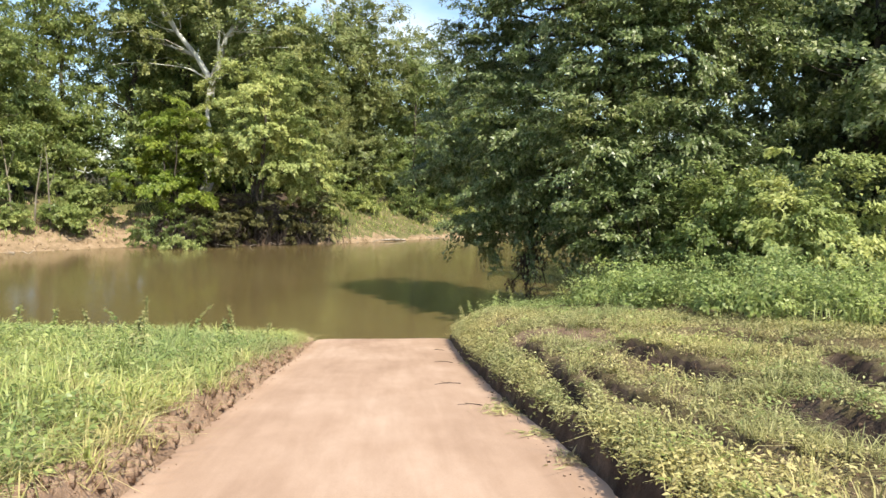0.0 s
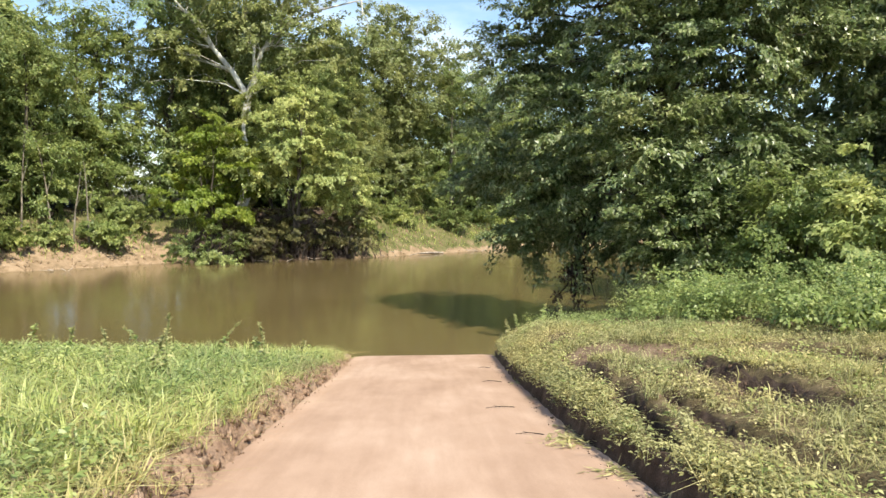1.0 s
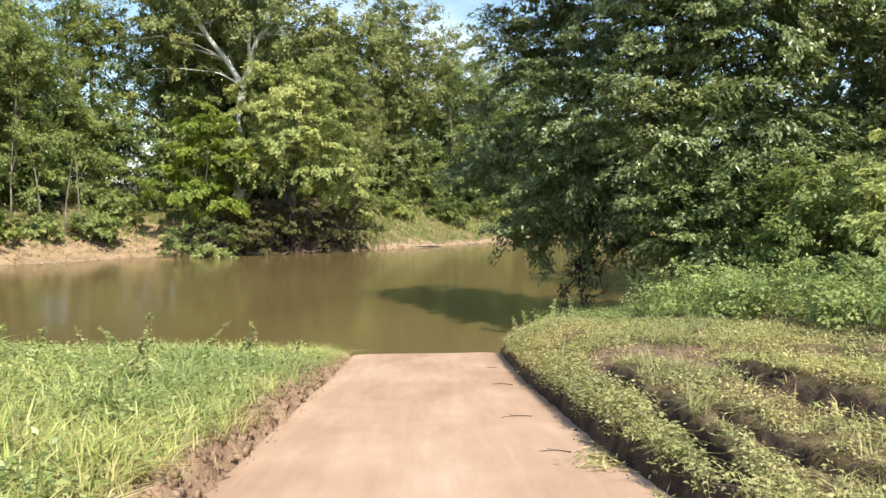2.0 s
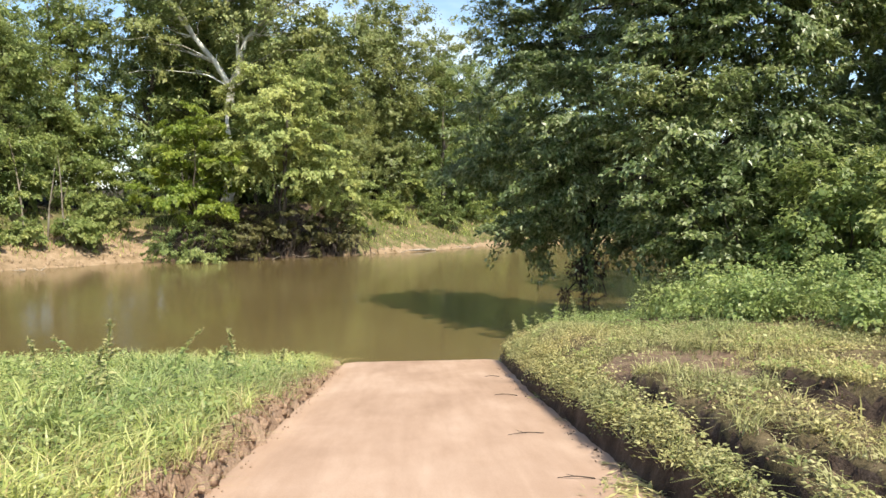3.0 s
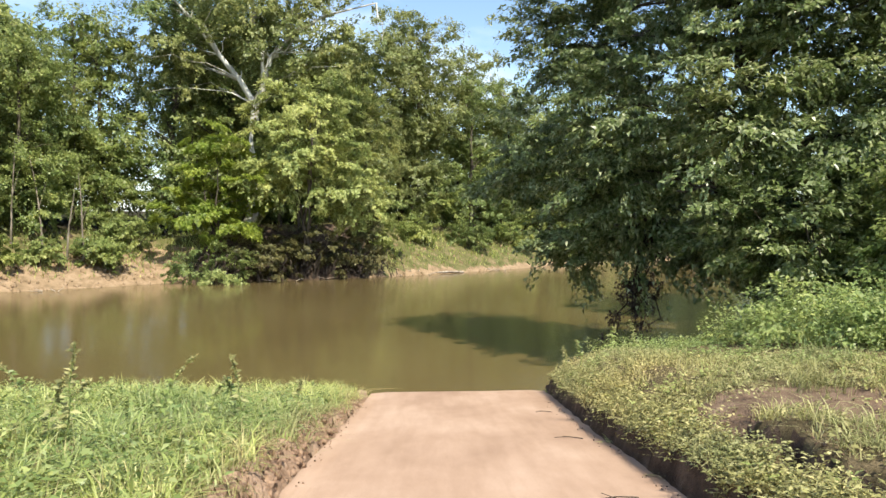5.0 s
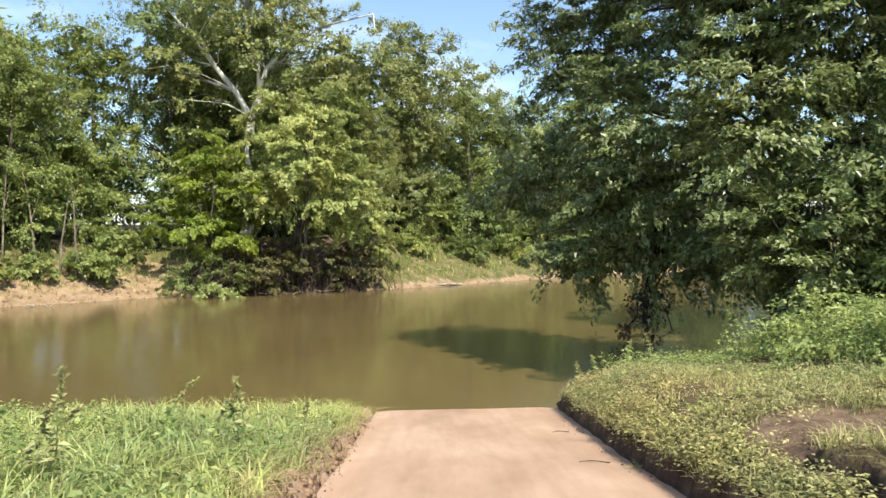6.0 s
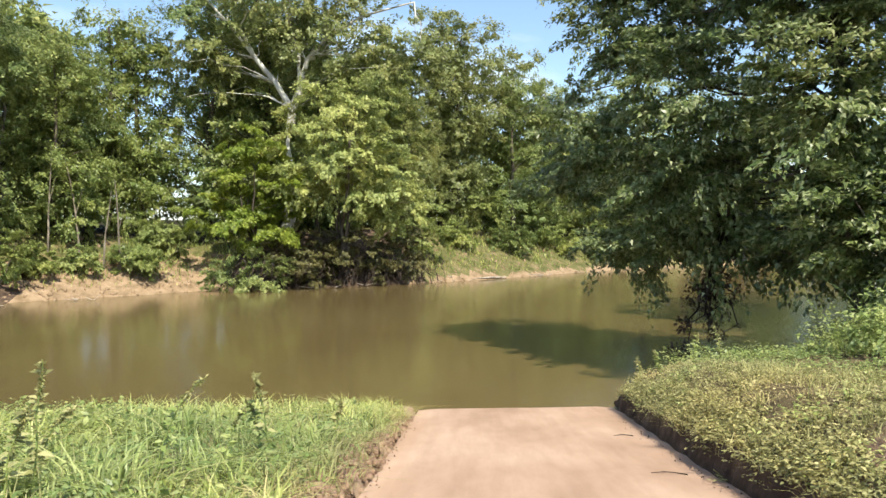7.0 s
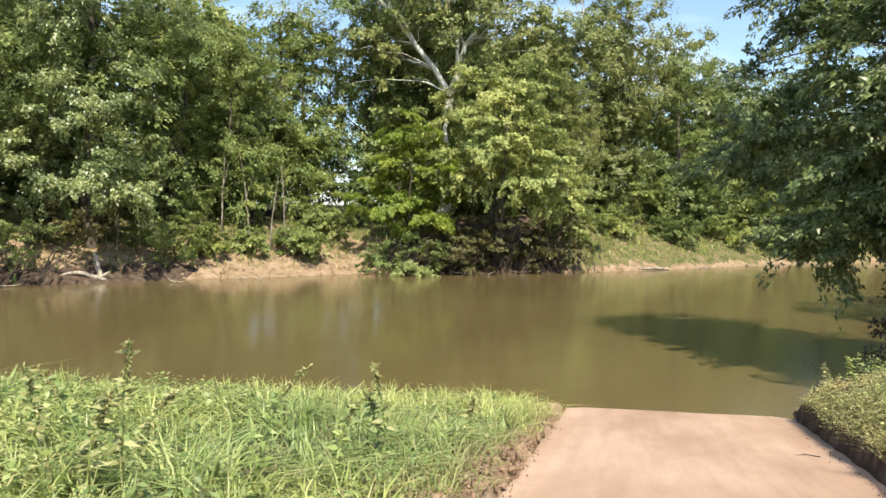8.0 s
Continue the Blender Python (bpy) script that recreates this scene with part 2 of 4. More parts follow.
def sprays(rng, c, o, per, radius, size, flat=0.3, lean=-0.2, aspect=0.55, upness=0.9, small=False, out=0.95):
    """Leaves on flat, drooping sprays at the places c that grow towards o."""
    n = len(c)
    k = np.repeat(np.arange(n), per)
    scale = rng.uniform(0.55, 1.45, n)[k, None] * radius
    a = unit(o * np.array([1, 1, 0.5]) + np.array([0, 0, lean]) + rng.normal(0, 0.25, (n, 3)))
    s = unit(np.cross(a, np.array([0, 0, 1.0]) + rng.normal(0, 0.15, (n, 3))))
    u = np.cross(s, a)
    g = rng.normal(size=(len(k), 3))
    finger = rng.uniform(-2.2, 2.2, (n, 8))[k, rng.integers(0, 8, len(k))]
    turn, rr = finger + rng.normal(0, 0.13, len(k)), rng.random(len(k)) ** 0.62
    g[:, 1] = np.sin(turn) * rr
    along = (np.cos(turn) * rr)[:, None] * 1.25
    p = c[k] + (a[k] * along + s[k] * g[:, 1:2] * (0.9 - 0.25 * along) + u[k] * g[:, 2:] * flat) * scale
    p[:, 2] -= (np.maximum(along[:, 0], 0) ** 2) * scale[:, 0] * 0.18
    d = a[k] + s[k] * g[:, 1:2] * 0.7 + rng.normal(0, 0.55, (len(k), 3)) + np.array([0, 0, -0.25])
    nrm = np.array([0, 0, upness]) + o[k] * out + rng.normal(0, 0.3, (len(k), 3))
    L = size * rng.uniform(0.6, 1.35, len(k))
    return leaf_arrays(p, d, nrm, L, L * aspect * rng.uniform(0.8, 1.2, len(k)), small=small)


def tree(name, at, lobes, seed, leaf_mat, label, category="tree", group="", count=200, per=110, radius=0.8, size=0.2,
         bark_mat=None, trunk_top=None, r_trunk=0.2, limbs=26, shell=0.4, lean=-0.2, aspect=0.55, stems=1, fork=None, flat=0.12, small=False, hang=0.15, grow=1.0, out=0.95):
    """One tree or shrub: an Empty at the foot, trunk with limbs, and a crown of leaf sprays. lobes are relative to the foot."""
    rng = np.random.default_rng(seed)
    top = empty(name, *at, label, category, group)
    lob = np.asarray(lobes, float) * grow
    c, o = clumps(rng, lob, count, shell)
    keep = c[:, 2] > hang
    c, o = c[keep], o[keep]
    tt = np.asarray(trunk_top if trunk_top is not None else (lob[:, :3].mean(0) + np.array([0, 0, lob[:, 5].mean() * 0.5])), float)
    tt, r_trunk, fork = tt * (grow if trunk_top is not None else 1.0), r_trunk * grow, [np.array(k) * grow for k in fork or []]
    wood = Tubes()
    spine = []
    for k in range(stems):
        off = rng.normal(0, 0.25, 3) * (stems > 1) * np.array([1, 1, 0])
        end = tt + (rng.normal(0, 0.8, 3) * np.array([1, 1, 0.5]) if stems > 1 else 0)
        spine.append(wood.limb(rng, off - np.array([0, 0, 0.3]), end, r_trunk * 1.25, r_trunk * 0.25, 0.0, 0.045, 11, 9))
    for f in fork:
        wood.add(f[:, :3], f[:, 3], 8)
        spine.append(f[:, :3])
    nodes = np.concatenate(spine)
    part("trunk", wood.mesh(name + "_trunk"), bark_mat or M_BARK, top)
    wood = Tubes()
    far = rng.permutation(len(c))[:limbs]
    for i in far:
        dz = c[i, 2] - nodes[:, 2]
        cost = np.linalg.norm(nodes - c[i], axis=1) + np.where(dz < 0.3, 4.0, 0) 
        a = nodes[np.argmin(cost)]
        rr = min(r_trunk * rng.uniform(0.16, 0.34), 0.055)
        wood.limb(rng, a, c[i], rr, rr * 0.2, 0.08, 0.09, 7, 5)
    tagged(part("branchwork", wood.mesh(name + "_branchwork"), bark_mat or M_BARK, top), kind="stuff")
    v, f = sprays(rng, c, o, per, radius, size, flat, lean, aspect, small=small, out=out)
    part("crown", quads(name + "_crown", v, f), leaf_mat, top)
    return top


# ---- the lie of the land ----
RAMP_Y = [-30, -6, 0, 4, 7, 8.4, 10, 11, 12.2, 13.3, 14.6, 17.0, 21.07, 24.5, 30]
RAMP_Z = [4.3, 3.25, 2.54, 2.09, 1.75, 1.58, 1.38, 1.255, 1.105, 0.965, 0.80, 0.50, 0.0, -0.45, -1.2]
FAR_SHORE = [(-95, 4), (-60, 18), (-40, 30), (-30.3, 38.6), (-28.8, 39.9), (-26.9, 41.7), (-24.7, 44.6), (-21.3, 48.0), (-19.3, 49.9), (-16.8, 53.1), (-12.2, 54.6), (-8.0, 56.0), (-4.6, 58.4), (-1.8, 60.8), (0.8, 63.0), (4.6, 67.6), (8.0, 71.6), (11.5, 75.2), (18.6, 80), (46, 104), (92, 142)]
NEAR_SHORE = [(-70, -22), (-40, -4), (-25, 5), (-12, 14.0), (-6, 18.0), (-2.4, 20.8), (-1.83, 21.2), (1.85, 21.4), (3.0, 21.7), (4.5, 22.2), (6, 23.3), (8.5, 25.6), (12, 29.5), (18, 36.5), (30, 50), (52, 69), (92, 103)]

# the near-level shelf that the ramp is cut through, where it is highest
SHELF_Y = [-30, 0, 4, 6, 8, 10, 12, 15.6, 18, 20, 22.5]
SHELF_Z = [4.7, 2.9, 2.48, 2.26, 2.12, 2.01, 1.88, 1.58, 1.32, 1.0, 0.5]


def ramp_z(y):
    return np.interp(y, RAMP_Y, RAMP_Z)


def shore_distance(x, y, line):
    """Signed distance to a shore line; positive on its far side, to the left of its run."""
    line = np.asarray(line, float)
    best = np.full(x.shape, 1e9)
    sign = np.ones(x.shape)
    for (ax, ay), (bx, by) in zip(line[:-1], line[1:]):
        dx, dy = bx - ax, by - ay
        t = np.clip(((x - ax) * dx + (y - ay) * dy) / (dx * dx + dy * dy), 0, 1)
        ex, ey = x - ax - t * dx, y - ay - t * dy
        d = np.hypot(ex, ey)
        side = np.where(dx * (y - ay) - dy * (x - ax) >= 0, 1.0, -1.0)
        near = d < best
        best, sign = np.where(near, d, best), np.where(near, side, sign)
    return best * sign


def wobble(x, y, s, seed=0.0):
    """Cheap smooth uneven ground, -1 to 1."""
    return (np.sin(x * 1.7 * s + 1.3 * np.sin(y * 1.1 * s + seed) + seed) + np.sin(y * 2.3 * s + 1.7 * np.sin(x * 1.9 * s - seed) + 2 * seed)
            + 0.6 * np.sin((x + y) * 4.1 * s + seed * 3) + 0.5 * np.sin((x - 1.3 * y) * 6.7 * s - seed)) / 3.1


def cut_edge(y):
    """The foot of the cut bank, moved over the concrete to cover part of its shadow strip."""
    y = np.asarray(y, float)
    return np.interp(y, [4, 7, 9, 15, 19, 21], [1.75, 1.72, 1.6, 1.62, 1.77, 1.87]) + 0.035 * wobble(y * 0 + 5, y, 3.0, 4.0)


RUTS = (([1.98, 2.06, 2.13, 2.16, 2.06], [6.6, 8.5, 9.7, 10.7, 11.7], 0.075, 0.04), ([2.68, 2.55, 2.45, 2.4], [4.5, 6.2, 7.6, 8.8], 0.055, 0.03),
        ([3.9, 3.74, 3.6, 3.52, 3.5, 3.45, 3.15], [4.0, 5.5, 6.7, 8.3, 9.4, 10.3, 11.4], 0.22, 0.15), ([4.9, 5.2, 5.25, 4.9, 4.5], [6.5, 8.4, 9.4, 10.3, 11.2], 0.17, 0.1))


def ruts(x, y, wider=0.0):
    """Wheel ruts beside the ramp: 1 in the middle of a rut; and the height of the ridges thrown up on their far side."""
    deep, high = np.zeros(x.shape), np.zeros(x.shape)
    for xs, ys, w, lift in RUTS:
        cx = np.interp(y, ys, xs) + 0.08 * wobble(x * 0 + 1, y, 1.8, 3.0) + 0.03 * wobble(x, y, 2.6, 3.0)
        on = np.clip((y - ys[0]) * 1.5, 0, 1) * np.clip((ys[-1] - y) * 1.5, 0, 1) * np.clip(0.66 + 0.9 * wobble(x * 0.6, y, 1.2, 5.0), 0.08, 1)
        deep = np.maximum(deep, np.exp(-((x - cx) / (w + wider)) ** 4) * on)
        high = high + lift * on / (1 + np.exp(-np.clip((x - cx - w * 1.1) / 0.06, -40, 40))) * np.exp(-np.clip(x - cx, 0, 9) / 0.8)
    return deep, high


def rut_depth(x, y):
    return ruts(x, y)[0]


def bare_patch(x, y):
    return np.clip(1.25 - np.hypot((x - 2.95) / 0.95, (y - 11.9) / 0.8) + 0.25 * wobble(x, y, 2.0, 1.0), 0, 1)


def land_z(x, y):
    x, y = np.asarray(x, float), np.asarray(y, float)
    dn = -shore_distance(x, y, NEAR_SHORE)
    df = shore_distance(x, y, FAR_SHORE)
    rz = ramp_z(y)
    # left of the ramp: a grassy bank with a crumbling edge
    left_lip = -1.84 - 0.10 * wobble(x * 0 + 3, y, 1.5, 2.0) - 0.06 * wobble(x * 0 + 1, y, 5.0, 1.0) - 0.02 * wobble(x * 0 + 2, y, 14.0, 1.0)
    rise = np.clip((left_lip - x) / (0.15 + 0.05 * wobble(x * 0, y, 2.0, 5.0)), 0, 1)
    left = rz - 0.05 + (0.29 + 0.06 * wobble(x, y, 0.8) + 0.03 * wobble(x, y, 6.0, 2.0)) * np.clip((20.6 - y) / 6.5, 0.2, 1) * rise ** 0.7 + 0.045 * np.clip(-x - 2.0, 0, 1.5) + 0.055 * np.clip(-x - 3.5, 0, 8) + 0.035 * wobble(x, y, 3.0)
    left = np.minimum(left, (0.34 + 0.14 * np.clip((-x - 3.5) / 3, 0, 1)) * dn + 0.06)
    # right of the ramp: a sharp cut, then ground that climbs to the trees
    right_lip = cut_edge(y)
    rise = np.clip((x - right_lip) / 0.09, 0, 1)
    shelf = np.interp(y, SHELF_Y, SHELF_Z) + 0.1 * np.clip(x - 3.5, 0, 4) + 0.05 * np.clip(x - 7.5, 0, 40)
    u = np.clip((x - right_lip - 0.07) / 1.0, 0, 1)
    lip = rz - 0.05 + (0.33 + 0.06 * wobble(x, y, 1.0, 2.0)) * rise
    right = lip + (np.maximum(shelf, rz + 0.25) - lip) * u * (2 - u) * rise
    right = right - 0.3 * rut_depth(x, y) + ruts(x, y)[1] - 0.04 * bare_patch(x, y) + (0.05 * wobble(x, y, 2.6, 6.0) + 0.05 * wobble(x, y, 0.9, 1.0)) * np.clip((x - 1.95) * 3, 0, 1)
    right = np.minimum(right, 0.75 * dn + 0.05)
    near = np.where(x < left_lip, left, np.where(x > right_lip, right, rz - 0.12))
    near = np.minimum(near, 4.6)
    # beyond the river
    top = 3.6 + 0.4 * wobble(x, y, 0.13, 1.0) - 1.1 * np.exp(-((x + 20) / 4.7) ** 2)
    steep = 0.55 + 0.35 * np.exp(-((x + 10.6) / 5.2) ** 2)
    far = np.minimum(df * steep + 0.12 * wobble(x, y, 0.9, 2.0) * np.clip(df, 0, 1), top + 0.03 * df)
    far = np.minimum(far, 6.0)
    bed = np.maximum(-1.6, -0.35 * np.minimum(np.abs(dn), np.abs(df)))
    land = np.where(df > 0, far, np.where(dn > 0, near, np.where(np.abs(x) < 1.84, np.maximum(bed, rz - 0.12), bed)))
    return land


# ---- ground ----
def ground_sheet():
    def axis(parts):
        out = []
        for a, b, s in parts:
            out.append(np.arange(a, b - 1e-6, s))
        return np.concatenate(out + [np.array([parts[-1][1]])])
    gx = axis([(-900, -100, 100), (-100, -40, 4), (-40, -12, 0.7), (-12, -3, 0.22), (-3, -1.6, 0.06), (-1.6, 1.4, 0.5), (1.4, 2.1, 0.03), (2.1, 2.6, 0.035), (2.6, 6.5, 0.07), (6.5, 14, 0.3), (14, 60, 1.0), (60, 120, 6), (120, 900, 130)])
    gy = axis([(-900, -60, 105), (-60, -6, 3), (-6, 3, 0.3), (3, 13, 0.1), (13, 24, 0.2), (24, 38, 0.8), (38, 78, 0.5), (78, 140, 2.0), (140, 1200, 90)])
    X, Y = np.meshgrid(gx, gy)
    Z = land_z(X, Y)
    nx, ny = len(gx), len(gy)
    i, j = np.meshgrid(np.arange(ny - 1), np.arange(nx - 1), indexing="ij")
    f = np.stack([i * nx + j, i * nx + j + 1, (i + 1) * nx + j + 1, (i + 1) * nx + j], -1).reshape(-1, 4)
    me = quads("ground", np.stack([X, Y, Z], -1).reshape(-1, 3), f)
    for m in (M_TURF, M_SOIL, M_MUD_SHADE, M_LITTER, M_SAND, M_BANK, M_EARTH):
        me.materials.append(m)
    V = np.stack([X, Y, Z], -1).reshape(-1, 3)
    c = V[f].mean(1)
    steep = np.ptp(V[f][:, :, 2], axis=1) / np.maximum(np.ptp(V[f][:, :, 0], axis=1), 1e-3)
    x, y = c[:, 0], c[:, 1]
    df = shore_distance(x, y, FAR_SHORE)
    dn = -shore_distance(x, y, NEAR_SHORE)
    slot = np.zeros(len(f), int)
    slot[(x > -2.12 - 0.2 * wobble(x, y, 1.5)) & (x < -1.7) & (dn > 0)] = 1
    slot[(dn > 0) & (rut_depth(x, y) > 0.12) & (bare_patch(x, y) < 0.15)] = 2
    # cut face beside the ramp: its shade is put into the dark colour
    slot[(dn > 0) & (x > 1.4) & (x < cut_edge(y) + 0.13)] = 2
    slot[(dn > 0) & (bare_patch(x, y) > 0.12) & (slot == 0)] = 6
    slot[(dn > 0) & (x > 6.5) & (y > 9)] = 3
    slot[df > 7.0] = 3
    slot[(df > 0) & (df <= 7.0)] = 5
    slot[(df > -3) & (df <= np.where(x < -16.6, 3.5, 0.6) + 0.6 * wobble(x, y, 0.6, 2.0))] = 4
    # bank below the box elder: mud, with canopy shade in the same dark colour
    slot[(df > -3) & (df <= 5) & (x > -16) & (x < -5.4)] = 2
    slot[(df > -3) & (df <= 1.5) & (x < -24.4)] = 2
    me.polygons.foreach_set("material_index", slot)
    me.polygons.foreach_set("use_smooth", np.ones(len(f), bool))
    return tagged(new("ground", me), "river banks of tan soil, turf and dark mud that also paints shade", "ground", kind="structure")


ground_sheet()


def boat_ramp():
    xs = np.linspace(-1.82, 1.83, 13)
    ys = np.linspace(-14, 24, 77)
    X, Y = np.meshgrid(xs, ys)
    edge = (np.abs(X) > 1.8)
    X = X + edge * 0.025 * wobble(X, Y, 2.5, 3.0)
    Z = ramp_z(Y) + 0.008 * X + 0.006 * wobble(X, Y, 0.6, 1.0) - edge * 0.012
    nx, ny = len(xs), len(ys)
    topv = np.stack([X, Y, Z], -1).reshape(-1, 3)
    low = topv - np.array([0, 0, 0.16])
    n = nx * ny
    i, j = np.meshgrid(np.arange(ny - 1), np.arange(nx - 1), indexing="ij")
    f = np.stack([i * nx + j, i * nx + j + 1, (i + 1) * nx + j + 1, (i + 1) * nx + j], -1).reshape(-1, 4)
    rim = [i * nx for i in range(ny)]
    rim2 = [i * nx + nx - 1 for i in range(ny)]
    sides = [(a, b, b + n, a + n) for a, b in zip(rim[1:], rim[:-1])] + [(a, b, b + n, a + n) for a, b in zip(rim2[:-1], rim2[1:])]
    sides += [(j + 1 + n, j + n, j, j + 1)[::-1] for j in range(nx - 1)] + [((ny - 1) * nx + j + 1, (ny - 1) * nx + j, (ny - 1) * nx + j + n, (ny - 1) * nx + j + 1 + n) for j in range(nx - 1)]
    me = quads("boat_ramp", np.concatenate([topv, low]), np.concatenate([f, f[:, ::-1] + n, np.array(sides)]))
    me.polygons.foreach_set("use_smooth", np.ones(len(me.polygons), bool))
    me.materials.append(M_CONCRETE)
    return tagged(new("boat_ramp", me), "pale tan concrete boat ramp with silt stains running into the river", "boat ramp", kind="structure")


boat_ramp()

water_me = quads("river", [(-900, -500, 0), (900, -500, 0), (900, 900, 0), (-900, 900, 0)], [(0, 1, 2, 3)])
water_me.materials.append(M_WATER)
tagged(new("water", water_me), "still, muddy olive-brown river with soft reflections", "river", kind="structure")


# ---- trees beyond the river ----
def on_land(x, y):
    return float(land_z(np.array([x]), np.array([y]))[0])


def foot(x, y):
    return (x, y, on_land(x, y) - 0.05)


def generic(name, seed, mat, h, r, label, count=225, per=112, size=0.17):
    """A tall woodland tree of several rough lobes, with its foot at the origin."""
    rng = np.random.default_rng(seed)
    lobes = []
    for k in range(7):
        z = h * rng.uniform(0.16, 0.86)
        a = rng.uniform(0, 6.28)
        rr = r * (1.05 - 0.6 * abs(z / h - 0.5))
        lobes.append((math.cos(a) * rr * 0.55, math.sin(a) * rr * 0.55, z, rr * rng.uniform(0.5, 0.72), rr * rng.uniform(0.5, 0.72), h * rng.uniform(0.12, 0.2)))
    lobes.append((0, 0, h * 0.25, r * 0.75, r * 0.75, h * 0.16))
    lobes.append((0, 0, h * 0.86, r * 0.5, r * 0.5, h * 0.14))
    return tree(name, (0, 0, 0), lobes, seed, mat, label, group="far bank woodland", count=count, per=per, radius=0.85, size=size, trunk_top=(0, 0, h * 0.85), r_trunk=h * 0.014, limbs=30, small=True, aspect=0.75, flat=0.16)


kinds = [generic("woodland_tree", 11, M_OAK, 16, 4.2, "tall deep green woodland tree on the river bank"),
         generic("woodland_tree", 12, M_ELM, 15, 3.8, "tall mid-green woodland tree on the river bank"),
         generic("woodland_tree", 13, M_OAK, 18, 4.6, "tall dark broad-crowned woodland tree"),
         generic("woodland_tree", 14, M_SYC, 15, 3.4, "olive-green vine-hung woodland tree")]
placed = set()


def plant(k, x, y, s=1.0, turn=0.0, sz=None):
    m = Matrix.Translation(foot(x, y)) @ Matrix.Rotation(turn, 4, "Z") @ Matrix.Diagonal((s, s, sz or s, 1))
    if k not in placed:
        placed.add(k)
        kinds[k].matrix_basis = m
    else:
        copy_thing(kinds[k], Matrix.Translation(foot(x, y)) @ Matrix.Rotation(turn, 4, "Z")).scale = (s, s, sz or s)


FOREST = [
    (0, 39.0, 96.5, 1.2, 2.4), (1, 44.5, 101.0, 1.2, 0.3), (2, 37.5, 92.0, 0.7, 4.4), (1, 32.0, 88.0, 0.6, 3.4),
    (0, 22.5, 85.0, 1.05, 2.1), (2, 27.5, 88.5, 1.1, 0.4), (0, 33.0, 94.0, 1.15, 1.7), (2, -39.5, 46.5, 1.2, 2.8), (0, -45.5, 42.0, 1.2, 0.9),
    (3, -2.2, 70.5, 1.2, 1.9), (1, 2.6, 72.5, 1.02, 3.1), (0, 5.8, 76.0, 0.95, 0.6), (1, 9.4, 79.0, 0.9, 5.2), (0, -16.5, 64.0, 1.25, 1.2), (1, -25.5, 58.0, 1.1, 2.2),
    (0, -30.5, 52.0, 1.15, 4.4), (2, -34.9, 40.6, 1.23, 0.3), (2, -32.0, 47.0, 1.29, 1.1), (1, -26.0, 51.9, 0.84, 2.0), (1, -23.7, 58.2, 1.01, 4.0), (0, -19.8, 61.1, 1.26, 0.5),
    (2, -29.0, 59.3, 0.73, 2.6), (0, -15.5, 66.2, 1.17, 3.0), (1, -9.6, 65.6, 0.94, 1.0), (3, -3.5, 70.9, 1.23, 0.0), (3, 2.3, 76.1, 1.11, 2.2), (1, -6.7, 69.7, 1.08, 5.0),
    (0, 7.4, 83.7, 0.77, 1.5), (3, 5.4, 80.2, 0.82, 4.1), (1, 11.5, 83.6, 0.96, 0.8), (0, 16.6, 85.9, 1.05, 2.9), (2, 22.1, 90.6, 0.99, 3.3), (2, -40.8, 36.0, 1.17, 1.9),
    (1, -18.5, 61.6, 0.73, 3.6), (0, -12.0, 62.1, 0.7, 2.3), (1, -7.1, 63.9, 0.77, 0.4), (0, -26.9, 54.6, 0.77, 4.9), (0, -27.4, 48.5, 0.84, 1.3), (3, -2.5, 69.7, 0.7, 5.0),
    (1, 1.4, 73.6, 0.64, 0.7), (0, 6.0, 78.7, 0.58, 2.7), (0, 10.9, 81.3, 0.64, 4.0), (1, -24.9, 56.8, 0.58, 3.0), (3, -5.8, 63.1, 0.68, 1.0), (0, 19.2, 21.7, 0.95, 0.9),
    (1, 29.2, 92.9, 1.05, 0.2), (0, 35.6, 99.9, 1.05, 1.0), (1, 21.4, 14.0, 0.85, 2.5),
]
for k, x, y, s, turn in FOREST:
    plant(k, x, y, s, turn)

# the depth of the wood behind the first trees, past counting
rng = np.random.default_rng(17)
belt = []
for (ax, ay), (bx, by) in zip(FAR_SHORE[1:-2], FAR_SHORE[2:-1]):
    n = max(1, int(math.hypot(bx - ax, by - ay) / (1.6 if ax < -13 else 2.2)))
    for k in range(n):
        u = (k + rng.random()) / n
        nx, ny = -(by - ay), bx - ax
        q = rng.uniform(13, 22) / math.hypot(nx, ny)
        x, y = ax + (bx - ax) * u + nx * q, ay + (by - ay) * u + ny * q
        for z in ((0.2, 3.4, 6.8, 10.6, 14.0) if x < -7 else (0.2, 3.4, 6.8, 9.6)):
            belt.append((x, y, 3.2 + z, 3.2, 3.0, 2.4))
c, o = clumps(rng, belt, 4600, 0.5)
v, f = sprays(rng, c, o, 46, 1.4, 0.62, 0.3, small=True)
belt_me = quads("woods", v, f)
belt_me.materials.append(M_OAK)
tagged(new("woods", belt_me), "dense deep green wood behind the river bank trees", "woods", kind="stuff")

belt = [(x, y, 3.4 + z, 2.8, 2.6, 2.0) for x, y in ((14.5, 27.2), (16.4, 24.5), (18.6, 25.6), (20.8, 20.6), (19.7, 17.3), (21.9, 32.7), (17.5, 30.5)) for z in (0.8, 3.4, 6.2, 9.0, 12.0, 15.0)]
c, o = clumps(rng, belt, 900, 0.5)
v, f = sprays(rng, c, o, 60, 1.2, 0.42, 0.25, small=True)
belt_me = quads("woods", v, f)
belt_me.materials.append(M_MAPLE)
tagged(new("woods", belt_me), "dark depth of the wood behind the maples", "woods", kind="stuff")

